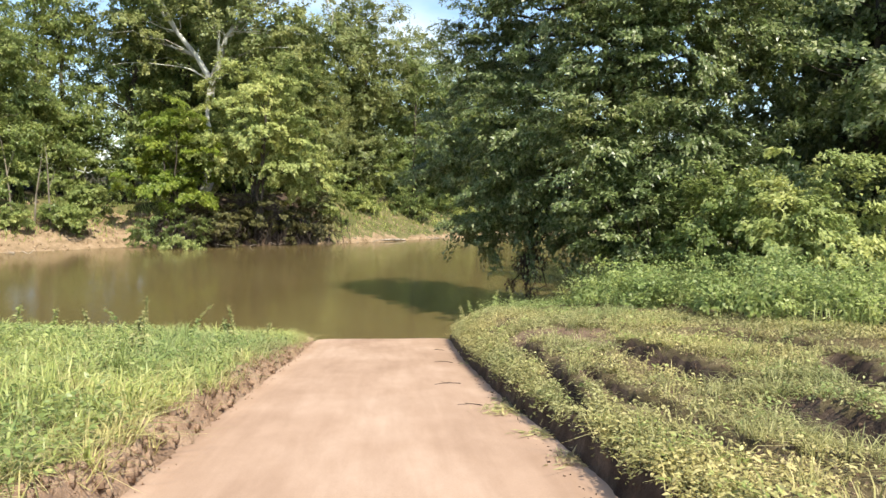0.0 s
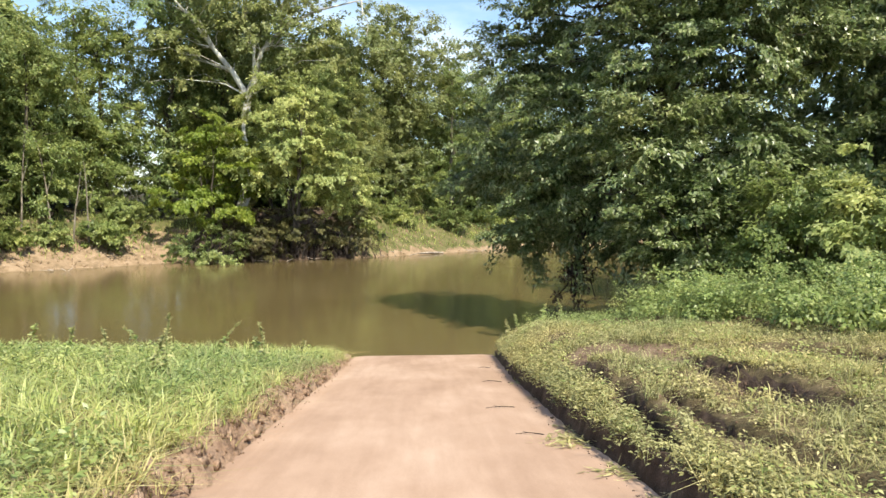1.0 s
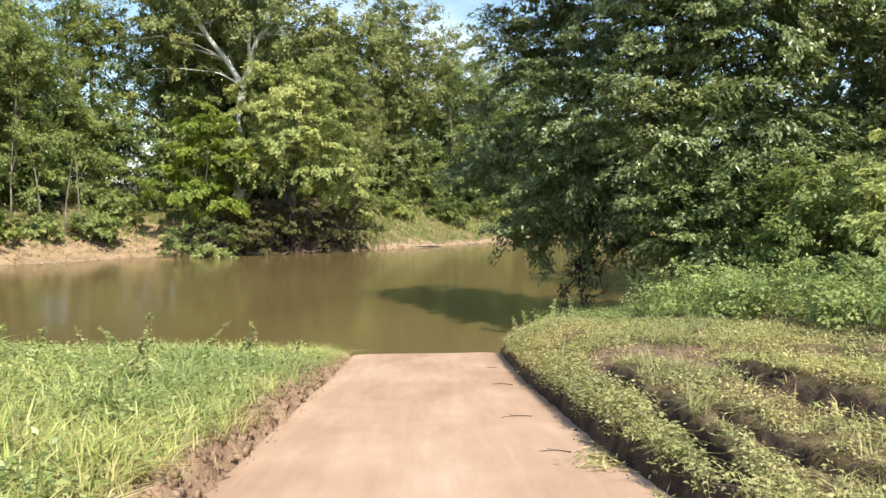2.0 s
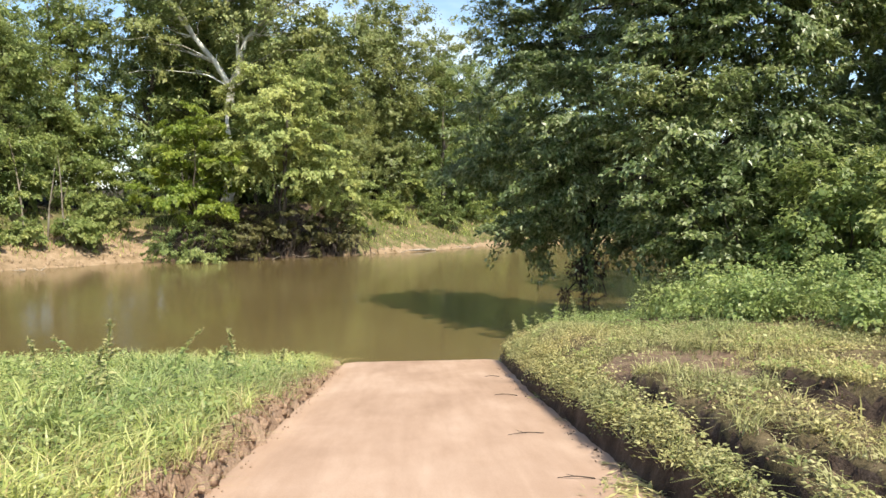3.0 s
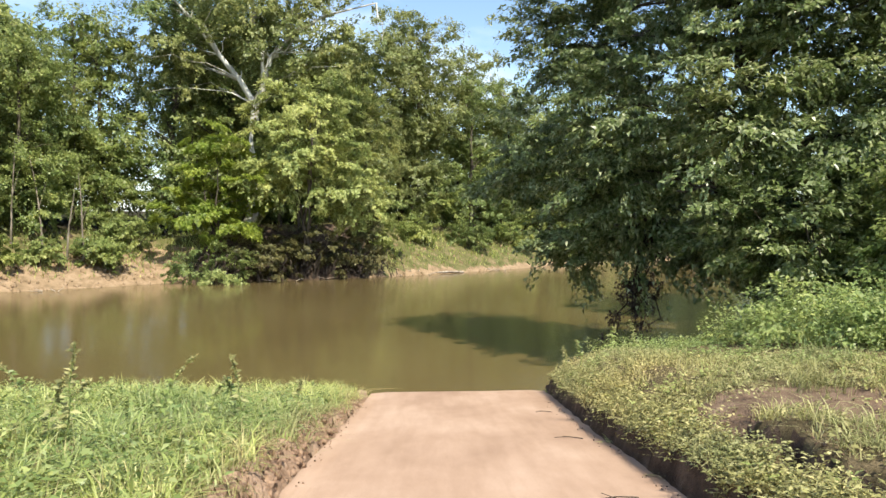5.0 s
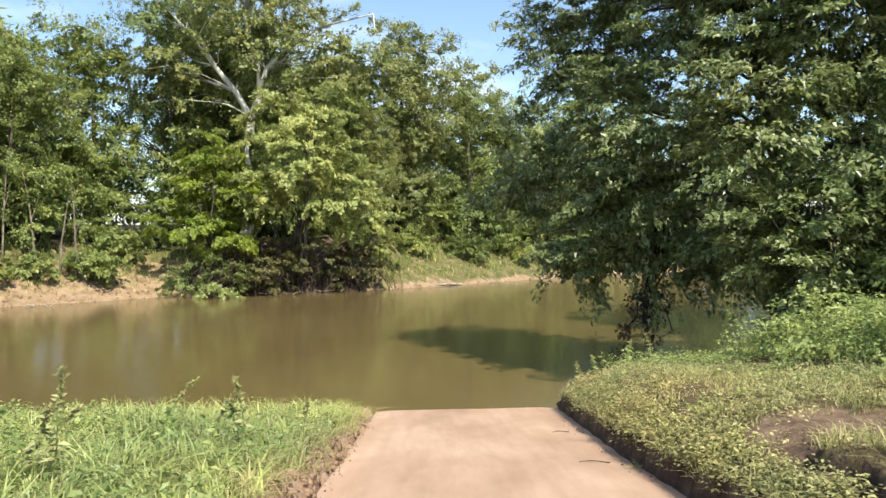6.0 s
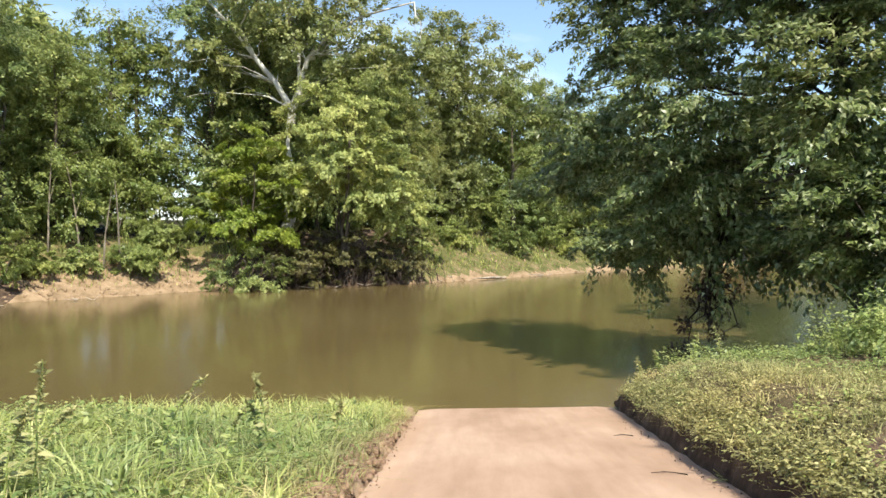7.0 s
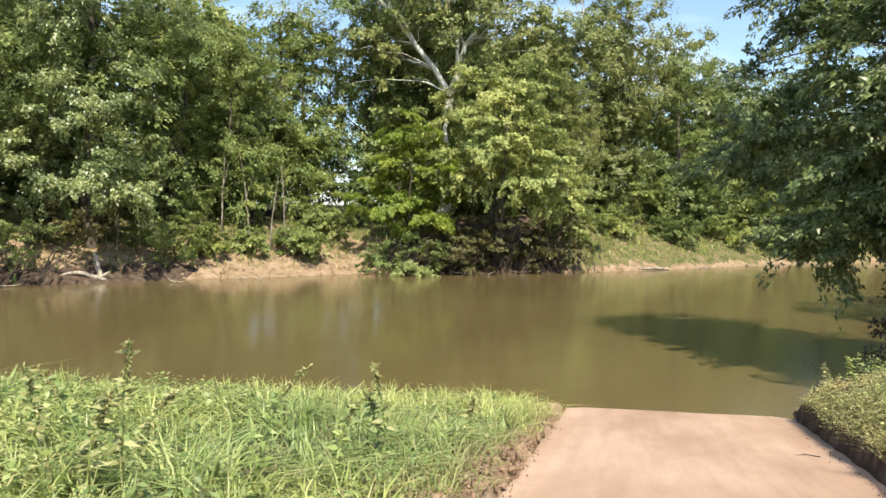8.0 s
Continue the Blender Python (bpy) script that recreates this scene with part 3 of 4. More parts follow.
# the white-limbed sycamore
sx, sy, sz0 = foot(-13.6, 58.6)
tree("sycamore_tree", (sx, sy, sz0), [(0.5, 0.8, 12.0, 6.0, 3, 3.0), (-4.8, 0.4, 10.8, 3.6, 3, 2.6), (5.2, 0.8, 11.2, 4.2, 3, 2.8), (0.5, 0, 15.0, 5.4, 3.5, 2.6), (2.5, 0.6, 8.6, 2.2, 2, 1.4)], 21, M_SYC,
     "sycamore with bare white forked limbs and sparse olive leaves", count=420, per=110, radius=0.9, size=0.2, small=True, aspect=0.75, bark_mat=M_WHITE_BARK, trunk_top=(0.3, 0, 6.2), r_trunk=0.34, limbs=60, shell=0.6, grow=1.17,
     fork=[[(0.3, 0, 6.0, 0.274), (0.45, 0, 7.6, 0.228), (1.0, 0, 8.7, 0.199), (1.3, 0, 10.2, 0.153), (2.6, 0, 11.6, 0.114), (4.6, 0.2, 12.8, 0.076), (7.6, 0.4, 13.6, 0.038)],
           [(0.4, 0, 7.4, 0.199), (-0.5, 0, 8.9, 0.168), (-1.7, -0.2, 10.4, 0.137), (-2.6, -0.2, 12.2, 0.091), (-4.6, 0, 13.2, 0.046)],
           [(0.9, 0, 8.6, 0.153), (0.8, 0.2, 10.4, 0.114), (0.2, 0.3, 12.6, 0.091), (0.3, 0.2, 13.8, 0.046)],
           [(-1.7, -0.2, 10.4, 0.099), (-3.2, -0.4, 12.4, 0.076), (-5.2, -0.4, 14.6, 0.038)]])

tree("silver_maple", foot(-29.8, 43.6), [(0, 0, 7, 4.6, 4, 4), (-1.5, -1.5, 3.6, 3.6, 3, 2.4), (2.2, -1.2, 3.4, 2.8, 2.4, 2.2), (0.5, 0, 11.5, 4.4, 4, 3.4), (-2, 0, 14.5, 3.4, 3.4, 2.6)], 22, M_MAPLE,
     "large blue-green silver maple on the far bank", count=230, per=330, radius=1.0, size=0.17, small=True, r_trunk=0.3, limbs=50, trunk_top=(0, 0, 14), aspect=0.7, grow=1.17)

# box elder that leans over the water
tree("box_elder", foot(-9.3, 56.4), [(-0.6, -1.2, 6.8, 3.6, 2.6, 2.2), (1.8, -0.8, 5.8, 3.0, 2.4, 2.2), (-1.8, -1.2, 5.0, 2.4, 2.2, 1.6), (-0.2, -0.8, 9.0, 3.0, 2.2, 2.0), (3.0, -0.4, 3.9, 2.0, 1.8, 1.6)], 31, M_BOX,
     "pale green box elder leaning over dark roots at the water", count=260, per=180, radius=0.75, size=0.18, small=True, aspect=0.75, stems=4, r_trunk=0.13, limbs=40, grow=1.17)
tree("yellow_green_maple", foot(-14.8, 54.9), [(0, -0.6, 5.2, 2.3, 2.0, 1.8), (-0.9, -0.8, 3.4, 2.2, 1.8, 1.5), (0.9, -0.8, 3.0, 1.9, 1.6, 1.5), (0.2, -0.4, 7.0, 1.6, 1.5, 1.3)], 32, M_LIME,
     "young yellow-green maple on the far river bank", count=90, per=300, radius=0.75, size=0.17, small=True, aspect=0.75, stems=3, r_trunk=0.08, grow=1.17)


def shrub(x, y, r, h, mat, seed, label, count=60, per=115, size=0.15, name="shrub", group="", small=True, wood=None):
    return tree(name, foot(x, y), [(0, 0, h * 0.55, r, r * 0.85, h * 0.45), (r * 0.45, -r * 0.2, h * 0.35, r * 0.7, r * 0.7, h * 0.32), (-r * 0.5, -r * 0.2, h * 0.38, r * 0.65, r * 0.7, h * 0.32)], seed, mat, label,
                "shrub", group, count, per, 0.5 if h > 1.5 else 0.3, size, wood, (0, 0, h * 0.6), 0.035 if h > 1.5 else 0.008, 18, stems=4, small=small, aspect=0.7)


for n, (x, y, r, h, mat, text) in enumerate([
    (-20.8, 51.4, 1.3, 2.0, M_ELM, "round grey-green bush on the bare silt bank"),
    (-20.4, 54.4, 1.6, 2.6, M_BOX, "pale bush above the silt bank"),
    (-23.2, 49.7, 1.1, 1.5, M_BOX, "small pale bush on the silt bank"),
    (-24.9, 47.6, 1.1, 1.5, M_ELM, "small green bush on the silt bank"),
    (-14.5, 52.5, 2.2, 3.5, M_OAK, "dark bush hanging over the water"),
    # three added bushes whose dark leaves fill the dark hollow below the box elder
    (-11.9, 54.2, 2.3, 4.1, M_DULL, "dusty low bush over exposed roots"),
    (-8.7, 56.0, 2.3, 4.1, M_DULL, "dusty low bush over exposed roots"),
    (-5.8, 58.2, 2.0, 4.1, M_DULL, "dusty low bush at the water's edge"),
    (-4.8, 62.0, 1.8, 2.8, M_ELM, "green bush on the grassy bank"),
    (-1.5, 70.8, 2.8, 4.4, M_ELM, "mid-green bush under the woodland edge"),
    (3.7, 76.4, 3.0, 4.2, M_OAK, "dark bush under the woodland edge"),
    (9.1, 80.4, 3.0, 4.0, M_OAK, "dark bush under the woodland edge"),
    (14.5, 82.0, 3.0, 4.4, M_ELM, "green bush under the woodland edge"),
    (-2.2, 66.4, 1.5, 2.1, M_ELM, "green bush at the top of the grassy bank"),
    (2.2, 69.9, 1.8, 2.3, M_OAK, "dark bush at the top of the grassy bank"),
    (6.7, 74.8, 1.9, 2.6, M_ELM, "green bush at the top of the grassy bank"),
    (11.6, 76.6, 2.3, 4.2, M_OAK, "dark bush where the bank meets the wood"),
    (15.6, 79.2, 2.8, 5.1, M_OAK, "dark bush where the bank meets the wood"),
    (-26.0, 52.5, 2.3, 3.5, M_OAK, "dark bush behind the silt bank"),
    (-26.0, 45.7, 2.1, 3.5, M_ELM, "green bush at the top of the silt bank"),
    (-30.0, 43.4, 2.6, 3.5, M_DULL, "dull bush above driftwood on the muddy bank"),
    (-31.4, 38.3, 2.8, 4.0, M_OAK, "dark bush hanging over the water"),
    (-19.6, 59.0, 2.6, 5.4, M_OAK, "dark bush behind the pale maple"),
    (-22.3, 56.7, 2.6, 4.9, M_ELM, "green bush among bare sapling stems"),
    (-25.9, 52.6, 2.8, 5.4, M_ELM, "green bush among bare sapling stems"),
]):
    shrub(x, y, r, h, mat, 100 + n, text, group="far bank bushes")

# ---- trees on the near bank ----
mx, my, mz = foot(7.4, 22.4)
MAPLE = [(2.8, 27.6, 5.8, 1.6, 1.7, 1.8), (1.9, 28.4, 4.8, 1.0, 1.1, 0.9), (4.3, 27.4, 9.2, 1.6, 1.6, 2.0), (3.3, 26.6, 9.0, 1.5, 1.5, 1.9), (4.0, 25.6, 11.4, 1.7, 1.6, 1.5), (3.5, 25.7, 3.1, 1.2, 1.4, 0.9), (4.9, 24.8, 3.6, 1.8, 1.8, 1.2),
         (6.6, 23.6, 3.4, 1.6, 1.6, 1.3), (5.9, 20.9, 5.7, 1.2, 1.3, 1.6), (6.2, 20.7, 3.5, 1.3, 1.3, 1.1), (5.2, 24.2, 6.4, 2.5, 2.3, 2.2), (6.5, 23.5, 9.8, 2.6, 2.5, 2.5),
         (7.6, 21.8, 8.6, 2.4, 2.3, 2.5), (8.4, 21.2, 5.4, 2.0, 2.0, 2.0), (4.2, 24.4, 5.0, 1.6, 1.6, 1.2), (9.2, 21.4, 9.4, 2.2, 2.2, 2.2)]
tree("silver_maple", (mx, my, mz), [(x - mx, y - my, z - mz, rx, ry, rz) for x, y, z, rx, ry, rz in MAPLE], 41, M_MAPLE, "large silver maple with drooping glossy sprays over the river", count=1080, per=220, radius=0.75, size=0.12,
     small=True, r_trunk=0.26, limbs=60, trunk_top=(-0.8, 0.8, 8.5), hang=0.6, lean=-0.05, aspect=0.62, shell=0.36, flat=0.06, out=0.3)
tree("silver_maple", foot(14.7, 22.3), [(0, 0, 8, 4.2, 4, 4.2), (-1.5, -1.2, 4.8, 3.2, 3, 2.4), (1.0, 0, 12.5, 3.6, 3.6, 3)], 42, M_MAPLE,
     "tall dark silver maple at the edge of the wood", count=190, per=190, radius=0.85, size=0.16, small=True, r_trunk=0.28, limbs=60, trunk_top=(0, 0, 12), aspect=0.75, grow=1.1)
tree("silver_maple", foot(16.0, 18.0), [(0, 0, 7.5, 3.6, 3.4, 4.2), (-1.6, -0.6, 4.6, 2.6, 2.6, 2.2), (0.4, 0, 11.5, 3, 3, 2.6)], 43, M_MAPLE,
     "dark silver maple behind the weeds", count=190, per=190, radius=0.85, size=0.15, small=True, r_trunk=0.22, limbs=50, trunk_top=(0, 0, 11), aspect=0.75, grow=1.1)
for n, (x, y, r, h, mat, text) in enumerate([
    (7.9, 20.7, 1.6, 3.6, M_MAPLE, "maple sapling thicket at the wood's edge"),
    (8.7, 18.4, 1.5, 3.3, M_ELM, "bright green sapling thicket at the wood's edge"),
    (10.1, 16.9, 1.7, 3.7, M_BOX, "pale green sapling thicket behind the weeds"),
    (11.6, 20.1, 2.4, 4.6, M_MAPLE, "dark thicket under the maples"),
    (13.8, 26.7, 2.9, 5.0, M_OAK, "dark bush on the near bank under the maples"),
    (18.1, 33.8, 3.3, 6.1, M_OAK, "dark bush along the near bank"),
    (12.0, 25.7, 2.9, 7.7, M_MAPLE, "tall dark thicket under the maples"),
    (15.3, 21.3, 2.6, 7.2, M_MAPLE, "tall dark thicket behind the bright saplings"),
    (9.4, 22.4, 2.1, 5.3, M_MAPLE, "dark sapling thicket round the maple's foot"),
]):
    shrub(x, y, r, h, mat, 140 + n, text, 90, 170, 0.105, group="near bank thicket", small=True)


# ---- low growth ----
def scatter(rng, n, x0, x1, y0, y1, keep):
    p = np.stack([rng.uniform(x0, x1, n), rng.uniform(y0, y1, n)], 1)
    p = p[rng.random(n) < keep(p[:, 0], p[:, 1])]
    return np.column_stack([p, land_z(p[:, 0], p[:, 1]) - 0.01])


def grass(name, p, mat, rng, h0, h1, width, label, bend=0.6, category="grass", tuft=1):
    a = rng.uniform(0, 2 * np.pi, len(p))
    if tuft > 1:
        k = np.repeat(np.arange(len(p) // tuft), tuft)
        q = p[k].copy()
        a = rng.uniform(0, 2 * np.pi, len(k))
        out = np.stack([np.cos(a), np.sin(a)], 1) * (rng.random(len(k)) * 0.09)[:, None]
        q[:, :2] += out
        sway = rng.uniform(0, 2 * np.pi, len(p) // tuft)[k]
        a = np.where(rng.random(len(k)) < 0.65, sway + rng.normal(0, 0.5, len(k)), a)
        p, tall = q, rng.uniform(0.55, 1.25, len(p) // tuft)[k]
    else:
        tall = 1.0
    d = np.stack([np.cos(a), np.sin(a), np.zeros(len(p))], 1)
    h = tall * rng.uniform(h0, h1, len(p)) * (1 + 0.3 * wobble(p[:, 0], p[:, 1], 1.1, 2.0))
    v, f = blade_arrays(p, d, h, width * rng.uniform(0.6, 1.4, len(p)), h * rng.uniform(0.1, 2 * bend, len(p)))
    me = quads(name, v, f)
    me.materials.append(mat)
    return tagged(new(name, me), label, category, kind="stuff")


def weeds(name, p, mat, rng, h0, h1, size, per, label, spread=0.12, category="weeds"):
    """Leafy stalks: leaves up a stem."""
    k = np.repeat(np.arange(len(p)), per)
    h = (rng.uniform(h0, h1, len(p)) * (1 + 0.45 * wobble(p[:, 0], p[:, 1], 0.9, 4.0)))[k] * rng.random(len(k)) ** 0.6
    a = rng.uniform(0, 2 * np.pi, len(k))
    out = np.stack([np.cos(a), np.sin(a), np.zeros(len(k))], 1)
    q = p[k] + out * (rng.random(len(k)) * spread)[:, None]
    q[:, 2] += h
    L = size * rng.uniform(0.5, 1.4, len(k))
    v, f = leaf_arrays(q, out + np.array([0, 0, 0.1]) + rng.normal(0, 0.35, (len(k), 3)), np.array([0, 0, 1.0]) + rng.normal(0, 0.4, (len(k), 3)), L, L * 0.5)
    me = quads(name, v, f)
    me.materials.append(mat)
    return tagged(new(name, me), label, category, kind="stuff")


rng = np.random.default_rng(7)
dn_at = lambda x, y: -shore_distance(x, y, NEAR_SHORE)
left_keep = lambda x, y: np.clip((-1.93 + 0.12 * wobble(x, y, 2.0) - x) * 3.0, 0.0, 1) * (dn_at(x, y) > 0.15) * np.clip(0.75 + 0.5 * wobble(x, y, 1.3), 0.2, 1)
p = scatter(rng, 96000, -9.5, -1.95, 2.2, 19.8, left_keep)
grass("grass_bank", p, M_GRASS, rng, 0.12, 0.37, 0.017, "fresh green grass growing thick on the river bank", 0.9, tuft=14)
p = scatter(rng, 5000, -2.25, -1.9, 2.2, 19.3, lambda x, y: np.clip(0.55 + 0.7 * wobble(x, y, 1.4, 2.0), 0.05, 1))
grass("edge_grass", p, M_CUT, rng, 0.1, 0.34, 0.01, "grass drooping over the crumbling bank edge", 1.3, tuft=5)
p = scatter(rng, 16000, -6, -1.86, 2.2, 18, lambda x, y: np.clip((-1.9 - x) * 3.0, 0, 1) * np.clip(1.2 + 0.45 * (x + 2.0), 0.12, 1))
grass("dry_grass", p, M_STRAW, rng, 0.07, 0.3, 0.008, "dry straw among the grass along the ramp", 1.0)
p = scatter(rng, 14000, -9.5, -1.95, 2.2, 19.0, left_keep)
grass("pale_grass", p, M_CUT, rng, 0.1, 0.4, 0.012, "pale bleached grass among the green", 0.9, tuft=4)
p = scatter(rng, 12000, -9.5, -1.95, 2.2, 19.5, left_keep)
weeds("bank_weeds", p, M_WEED, rng, 0.06, 0.34, 0.062, 7, "small broad-leaved weeds among the grass")
p = scatter(rng, 3600, -10, -3.4, 9.6, 14.6, lambda x, y: np.clip((-3.4 - x) * 0.9, 0, 1) * (dn_at(x, y) > 1.2))
weeds("crest_weeds", p, M_GRASS, rng, 0.1, 0.36, 0.055, 9, "rank leafy weeds along the crest of the bank", 0.1)
p = scatter(rng, 3000, -9.5, -2.0, 2.2, 18, lambda x, y: left_keep(x, y) * np.clip(0.15 + wobble(x, y, 0.8, 8.0) * 2, 0, 1))
weeds("dock_leaves", p, M_GRASS, rng, 0.08, 0.3, 0.085, 7, "broad pale weed leaves in the grass", 0.1)

right_ok = lambda x, y: (x > cut_edge(y) + 0.09 + 0.05 * wobble(x, y, 3.5, 2.0)) * (dn_at(x, y) > 0.1) * np.clip(1.1 - 3.0 * ruts(x, y, 0.07)[0], 0, 1) * np.clip(1.1 - 1.5 * bare_patch(x, y), 0.03, 1)
hedge = lambda x, y: np.clip((x - np.interp(y, [4, 8, 11, 13, 15, 16, 18, 21], [8.2, 7.2, 6.2, 5.6, 4.9, 3.6, 2.8, 2.1]) + 0.25 * wobble(x, y, 1.2)) * 2.0, 0, 1)
patchy = lambda x, y: np.clip(0.55 + 1.3 * wobble(x, y, 1.5, 3.0) + 0.6 * wobble(x, y, 4.5, 6.0), 0.03, 1)
p = scatter(rng, 30000, 1.5, 7.5, 2.2, 20.8, lambda x, y: right_ok(x, y) * (1 - hedge(x, y)) * patchy(x, y))
weeds("cut_weeds", p, M_CUT, rng, 0.01, 0.14, 0.04, 6, "wilted, trampled weeds over churned ground", 0.08)
p = scatter(rng, 9000, 1.5, 7.5, 2.2, 20.8, lambda x, y: right_ok(x, y) * (1 - hedge(x, y)) * np.clip(wobble(x, y, 1.3, 11.0) * 1.6, 0, 1))
q = p[rng.random(len(p)) < 0.12]
grass("coarse_tufts", np.repeat(q, 1, axis=0), M_GRASS, rng, 0.1, 0.34, 0.011, "coarse green grass tufts between wheel ruts", 0.9)
weeds("fresh_regrowth", p, M_WEED, rng, 0.02, 0.18, 0.05, 8, "fresh green weeds growing back between wheel ruts", 0.1)
p = scatter(rng, 16000, 1.5, 2.15, 2.2, 20.8, lambda x, y: (x > cut_edge(y) + 0.075 + 0.05 * wobble(x, y, 4.0, 2.0)) * (x < cut_edge(y) + 0.4) * (ruts(x, y, 0.04)[0] < 0.1) * np.clip(0.7 + 0.5 * wobble(x, y, 2.5, 2.0), 0.15, 1))
weeds("ledge_weeds", p, M_CUT, rng, 0.0, 0.17, 0.04, 8, "wilted weeds hanging over the cut edge of the ramp", 0.12)
p = scatter(rng, 9000, 1.5, 2.15, 2.2, 20.6, lambda x, y: (x > cut_edge(y) + 0.07) * (x < cut_edge(y) + 0.2) * np.clip(0.3 + wobble(x, y, 2.2, 9.0), 0.02, 1))
grass("ledge_grass", p, M_CUT, rng, 0.1, 0.28, 0.008, "pale grass drooping over the cut bank beside the ramp", 1.3, tuft=7)
p = scatter(rng, 92000, 1.5, 7.2, 3.2, 19.5, lambda x, y: right_ok(x, y) * (1 - hedge(x, y)) * np.clip(0.5 + 1.2 * wobble(x, y, 1.1, 7.0) + 0.6 * wobble(x, y, 4.0, 2.0), 0.04, 1))
grass("trampled_grass", p, M_CUT, rng, 0.06, 0.2, 0.009, "flattened pale grass between the wheel ruts", 1.3, tuft=12)
p = scatter(rng, 36000, 1.5, 7.5, 2.2, 20.5, lambda x, y: right_ok(x, y) * (1 - hedge(x, y)) * np.clip(0.4 + wobble(x, y, 1.1, 9.0), 0, 1))
grass("cut_straw", p, M_STRAW, rng, 0.03, 0.12, 0.007, "dry cut straw lying on churned ground", 1.2)
p = scatter(rng, 7400, 2.0, 12, 4, 26, lambda x, y: hedge(x, y) * (dn_at(x, y) > 0.1) * np.clip(1.3 - 0.12 * np.abs(x - 4), 0.2, 1))
high = (p[:, 0] > 4.6 + 0.5 * wobble(p[:, 0], p[:, 1], 0.8, 1.0)) & (p[:, 0] + 0.9 * (20 - p[:, 1]) > 5.0)
weeds("low_weeds", p[~high], M_WEED, rng, 0.06, 0.3, 0.05, 16, "low green weeds along the brink of the bank", 0.16)
p = p[high]
weeds("tall_weeds", p, M_WEED, rng, 0.25, 0.9, 0.065, 18, "tall leafy green weeds at the foot of the trees", 0.16)
p = scatter(rng, 9000, 2.0, 8, 4, 22, lambda x, y: np.clip(hedge(x, y) * 1.4, 0, 1) * (dn_at(x, y) > 0.1) * np.clip(0.4 + wobble(x, y, 0.8, 5.0), 0, 1))
grass("tall_grass", p[p[:, 0] > 4.6], M_GRASS, rng, 0.25, 0.65, 0.014, "long green grass among tall weeds", 0.5)

df_at = lambda x, y: shore_distance(x, y, FAR_SHORE)
p = scatter(rng, 90000, -31, 16, 38, 79, lambda x, y: (df_at(x, y) > 0.7) * (df_at(x, y) < 7) * np.where((x > -5.2) | (x < -16.5), 1.0, 0.15) * np.clip(0.55 + 0.7 * wobble(x, y, 0.5, 4.0), 0.08, 1) * np.clip((df_at(x, y) - 0.6) * 0.7, 0, 1))
grass("far_bank_grass", p, M_ELM, rng, 0.1, 0.5, 0.05, "rough grass on the far bank", 0.9)


# ---- single things ----
for n, (x, y, r, h) in enumerate([(6.4, 11.6, 0.6, 0.8), (7.3, 10.6, 0.7, 0.9), (6.2, 13.2, 0.6, 0.8), (7.2, 12.4, 0.8, 1.0), (5.4, 15.4, 0.6, 0.8), (6.4, 14.8, 0.8, 1.0), (7.4, 14.4, 0.9, 1.1), (5.4, 16.8, 0.8, 1.0), (6.6, 16.4, 0.9, 1.1), (5.3, 17.8, 0.7, 0.8), (6.2, 18.4, 0.9, 1.1), (6.4, 20.0, 0.7, 0.8)]):
    shrub(x, y, r, h, M_WEED, 300 + n, "leafy mound of tall green weeds", 30, 70, 0.07, "weed_mound", "weed mounds below the trees", False, M_WEED)



def stems(name, runs, mat, label, category, group="", sides=6):
    """A thing of a few bent, tapered stems: runs of (x, y, z, radius), joined where they cross."""
    t = Tubes()
    for run in runs:
        a = np.array(run, float)
        n = max(6, 3 * len(a))
        u = np.linspace(0, len(a) - 1, n)
        b = np.stack([np.interp(u, np.arange(len(a)), a[:, i]) for i in range(4)], 1)
        for _ in range(2):
            b[1:-1, :3] = (b[:-2, :3] + 2 * b[1:-1, :3] + b[2:, :3]) / 4
        b[1:-1, :3] += np.random.default_rng(len(run) + n).normal(0, 0.12, (n - 2, 3)) * b[1:-1, 3:]
        t.add(b[:, :3], b[:, 3], sides)
    me = t.mesh(name)
    me.materials.append(mat)
    return tagged(new(name, me), label, category, group)


# bleached branch on the mud, and the log further down
stems("driftwood_branch", [[(-29.44, 40.55, 0.14, 0.058), (-28.97, 40.78, 0.49, 0.094), (-28.27, 41.13, 0.53, 0.117), (-27.68, 41.48, 0.23, 0.152), (-27.33, 41.72, 0.12, 0.117)],
                           [(-27.57, 41.60, 0.18, 0.152), (-27.92, 41.83, 0.94, 0.140), (-28.27, 42.07, 1.52, 0.082)], [(-27.57, 41.60, 0.23, 0.117), (-27.10, 41.72, 0.53, 0.058)]],
      M_DRIFT, "bleached forked driftwood branch at the water's edge", "driftwood")
stems("driftwood_log", [[(-0.48, 61.93, 0.13, 0.033), (0.22, 62.52, 0.15, 0.077), (0.92, 63.10, 0.13, 0.088), (1.62, 63.69, 0.07, 0.055)]], M_DRIFT, "pale driftwood log lying at the far waterline", "log")
# thin pale saplings above the silt bank
for n, (x, y, lean, h) in enumerate([(-23.9, 50.6, -0.5, 6.0), (-22.4, 50.4, 0.35, 4.6), (-21.6, 50.8, -0.15, 5.4), (-25.3, 49.7, 0.2, 6.4), (-28.6, 44.3, 0.1, 4.5)]):
    z = on_land(x, y)
    stems("sapling", [[(x, y, z - 0.15, 0.07), (x + lean * 0.3, y, z + h * 0.4, 0.055), (x + lean, y + 0.1, z + h * 0.75, 0.035), (x + lean * 1.6, y, z + h, 0.012)],
                      [(x + lean * 0.4, y, z + h * 0.45, 0.03), (x + lean * 0.4 + 0.5, y - 0.1, z + h * 0.7, 0.01)]], M_PALE_BARK, "thin pale bare sapling stem on the far bank", "sapling", "far bank saplings")


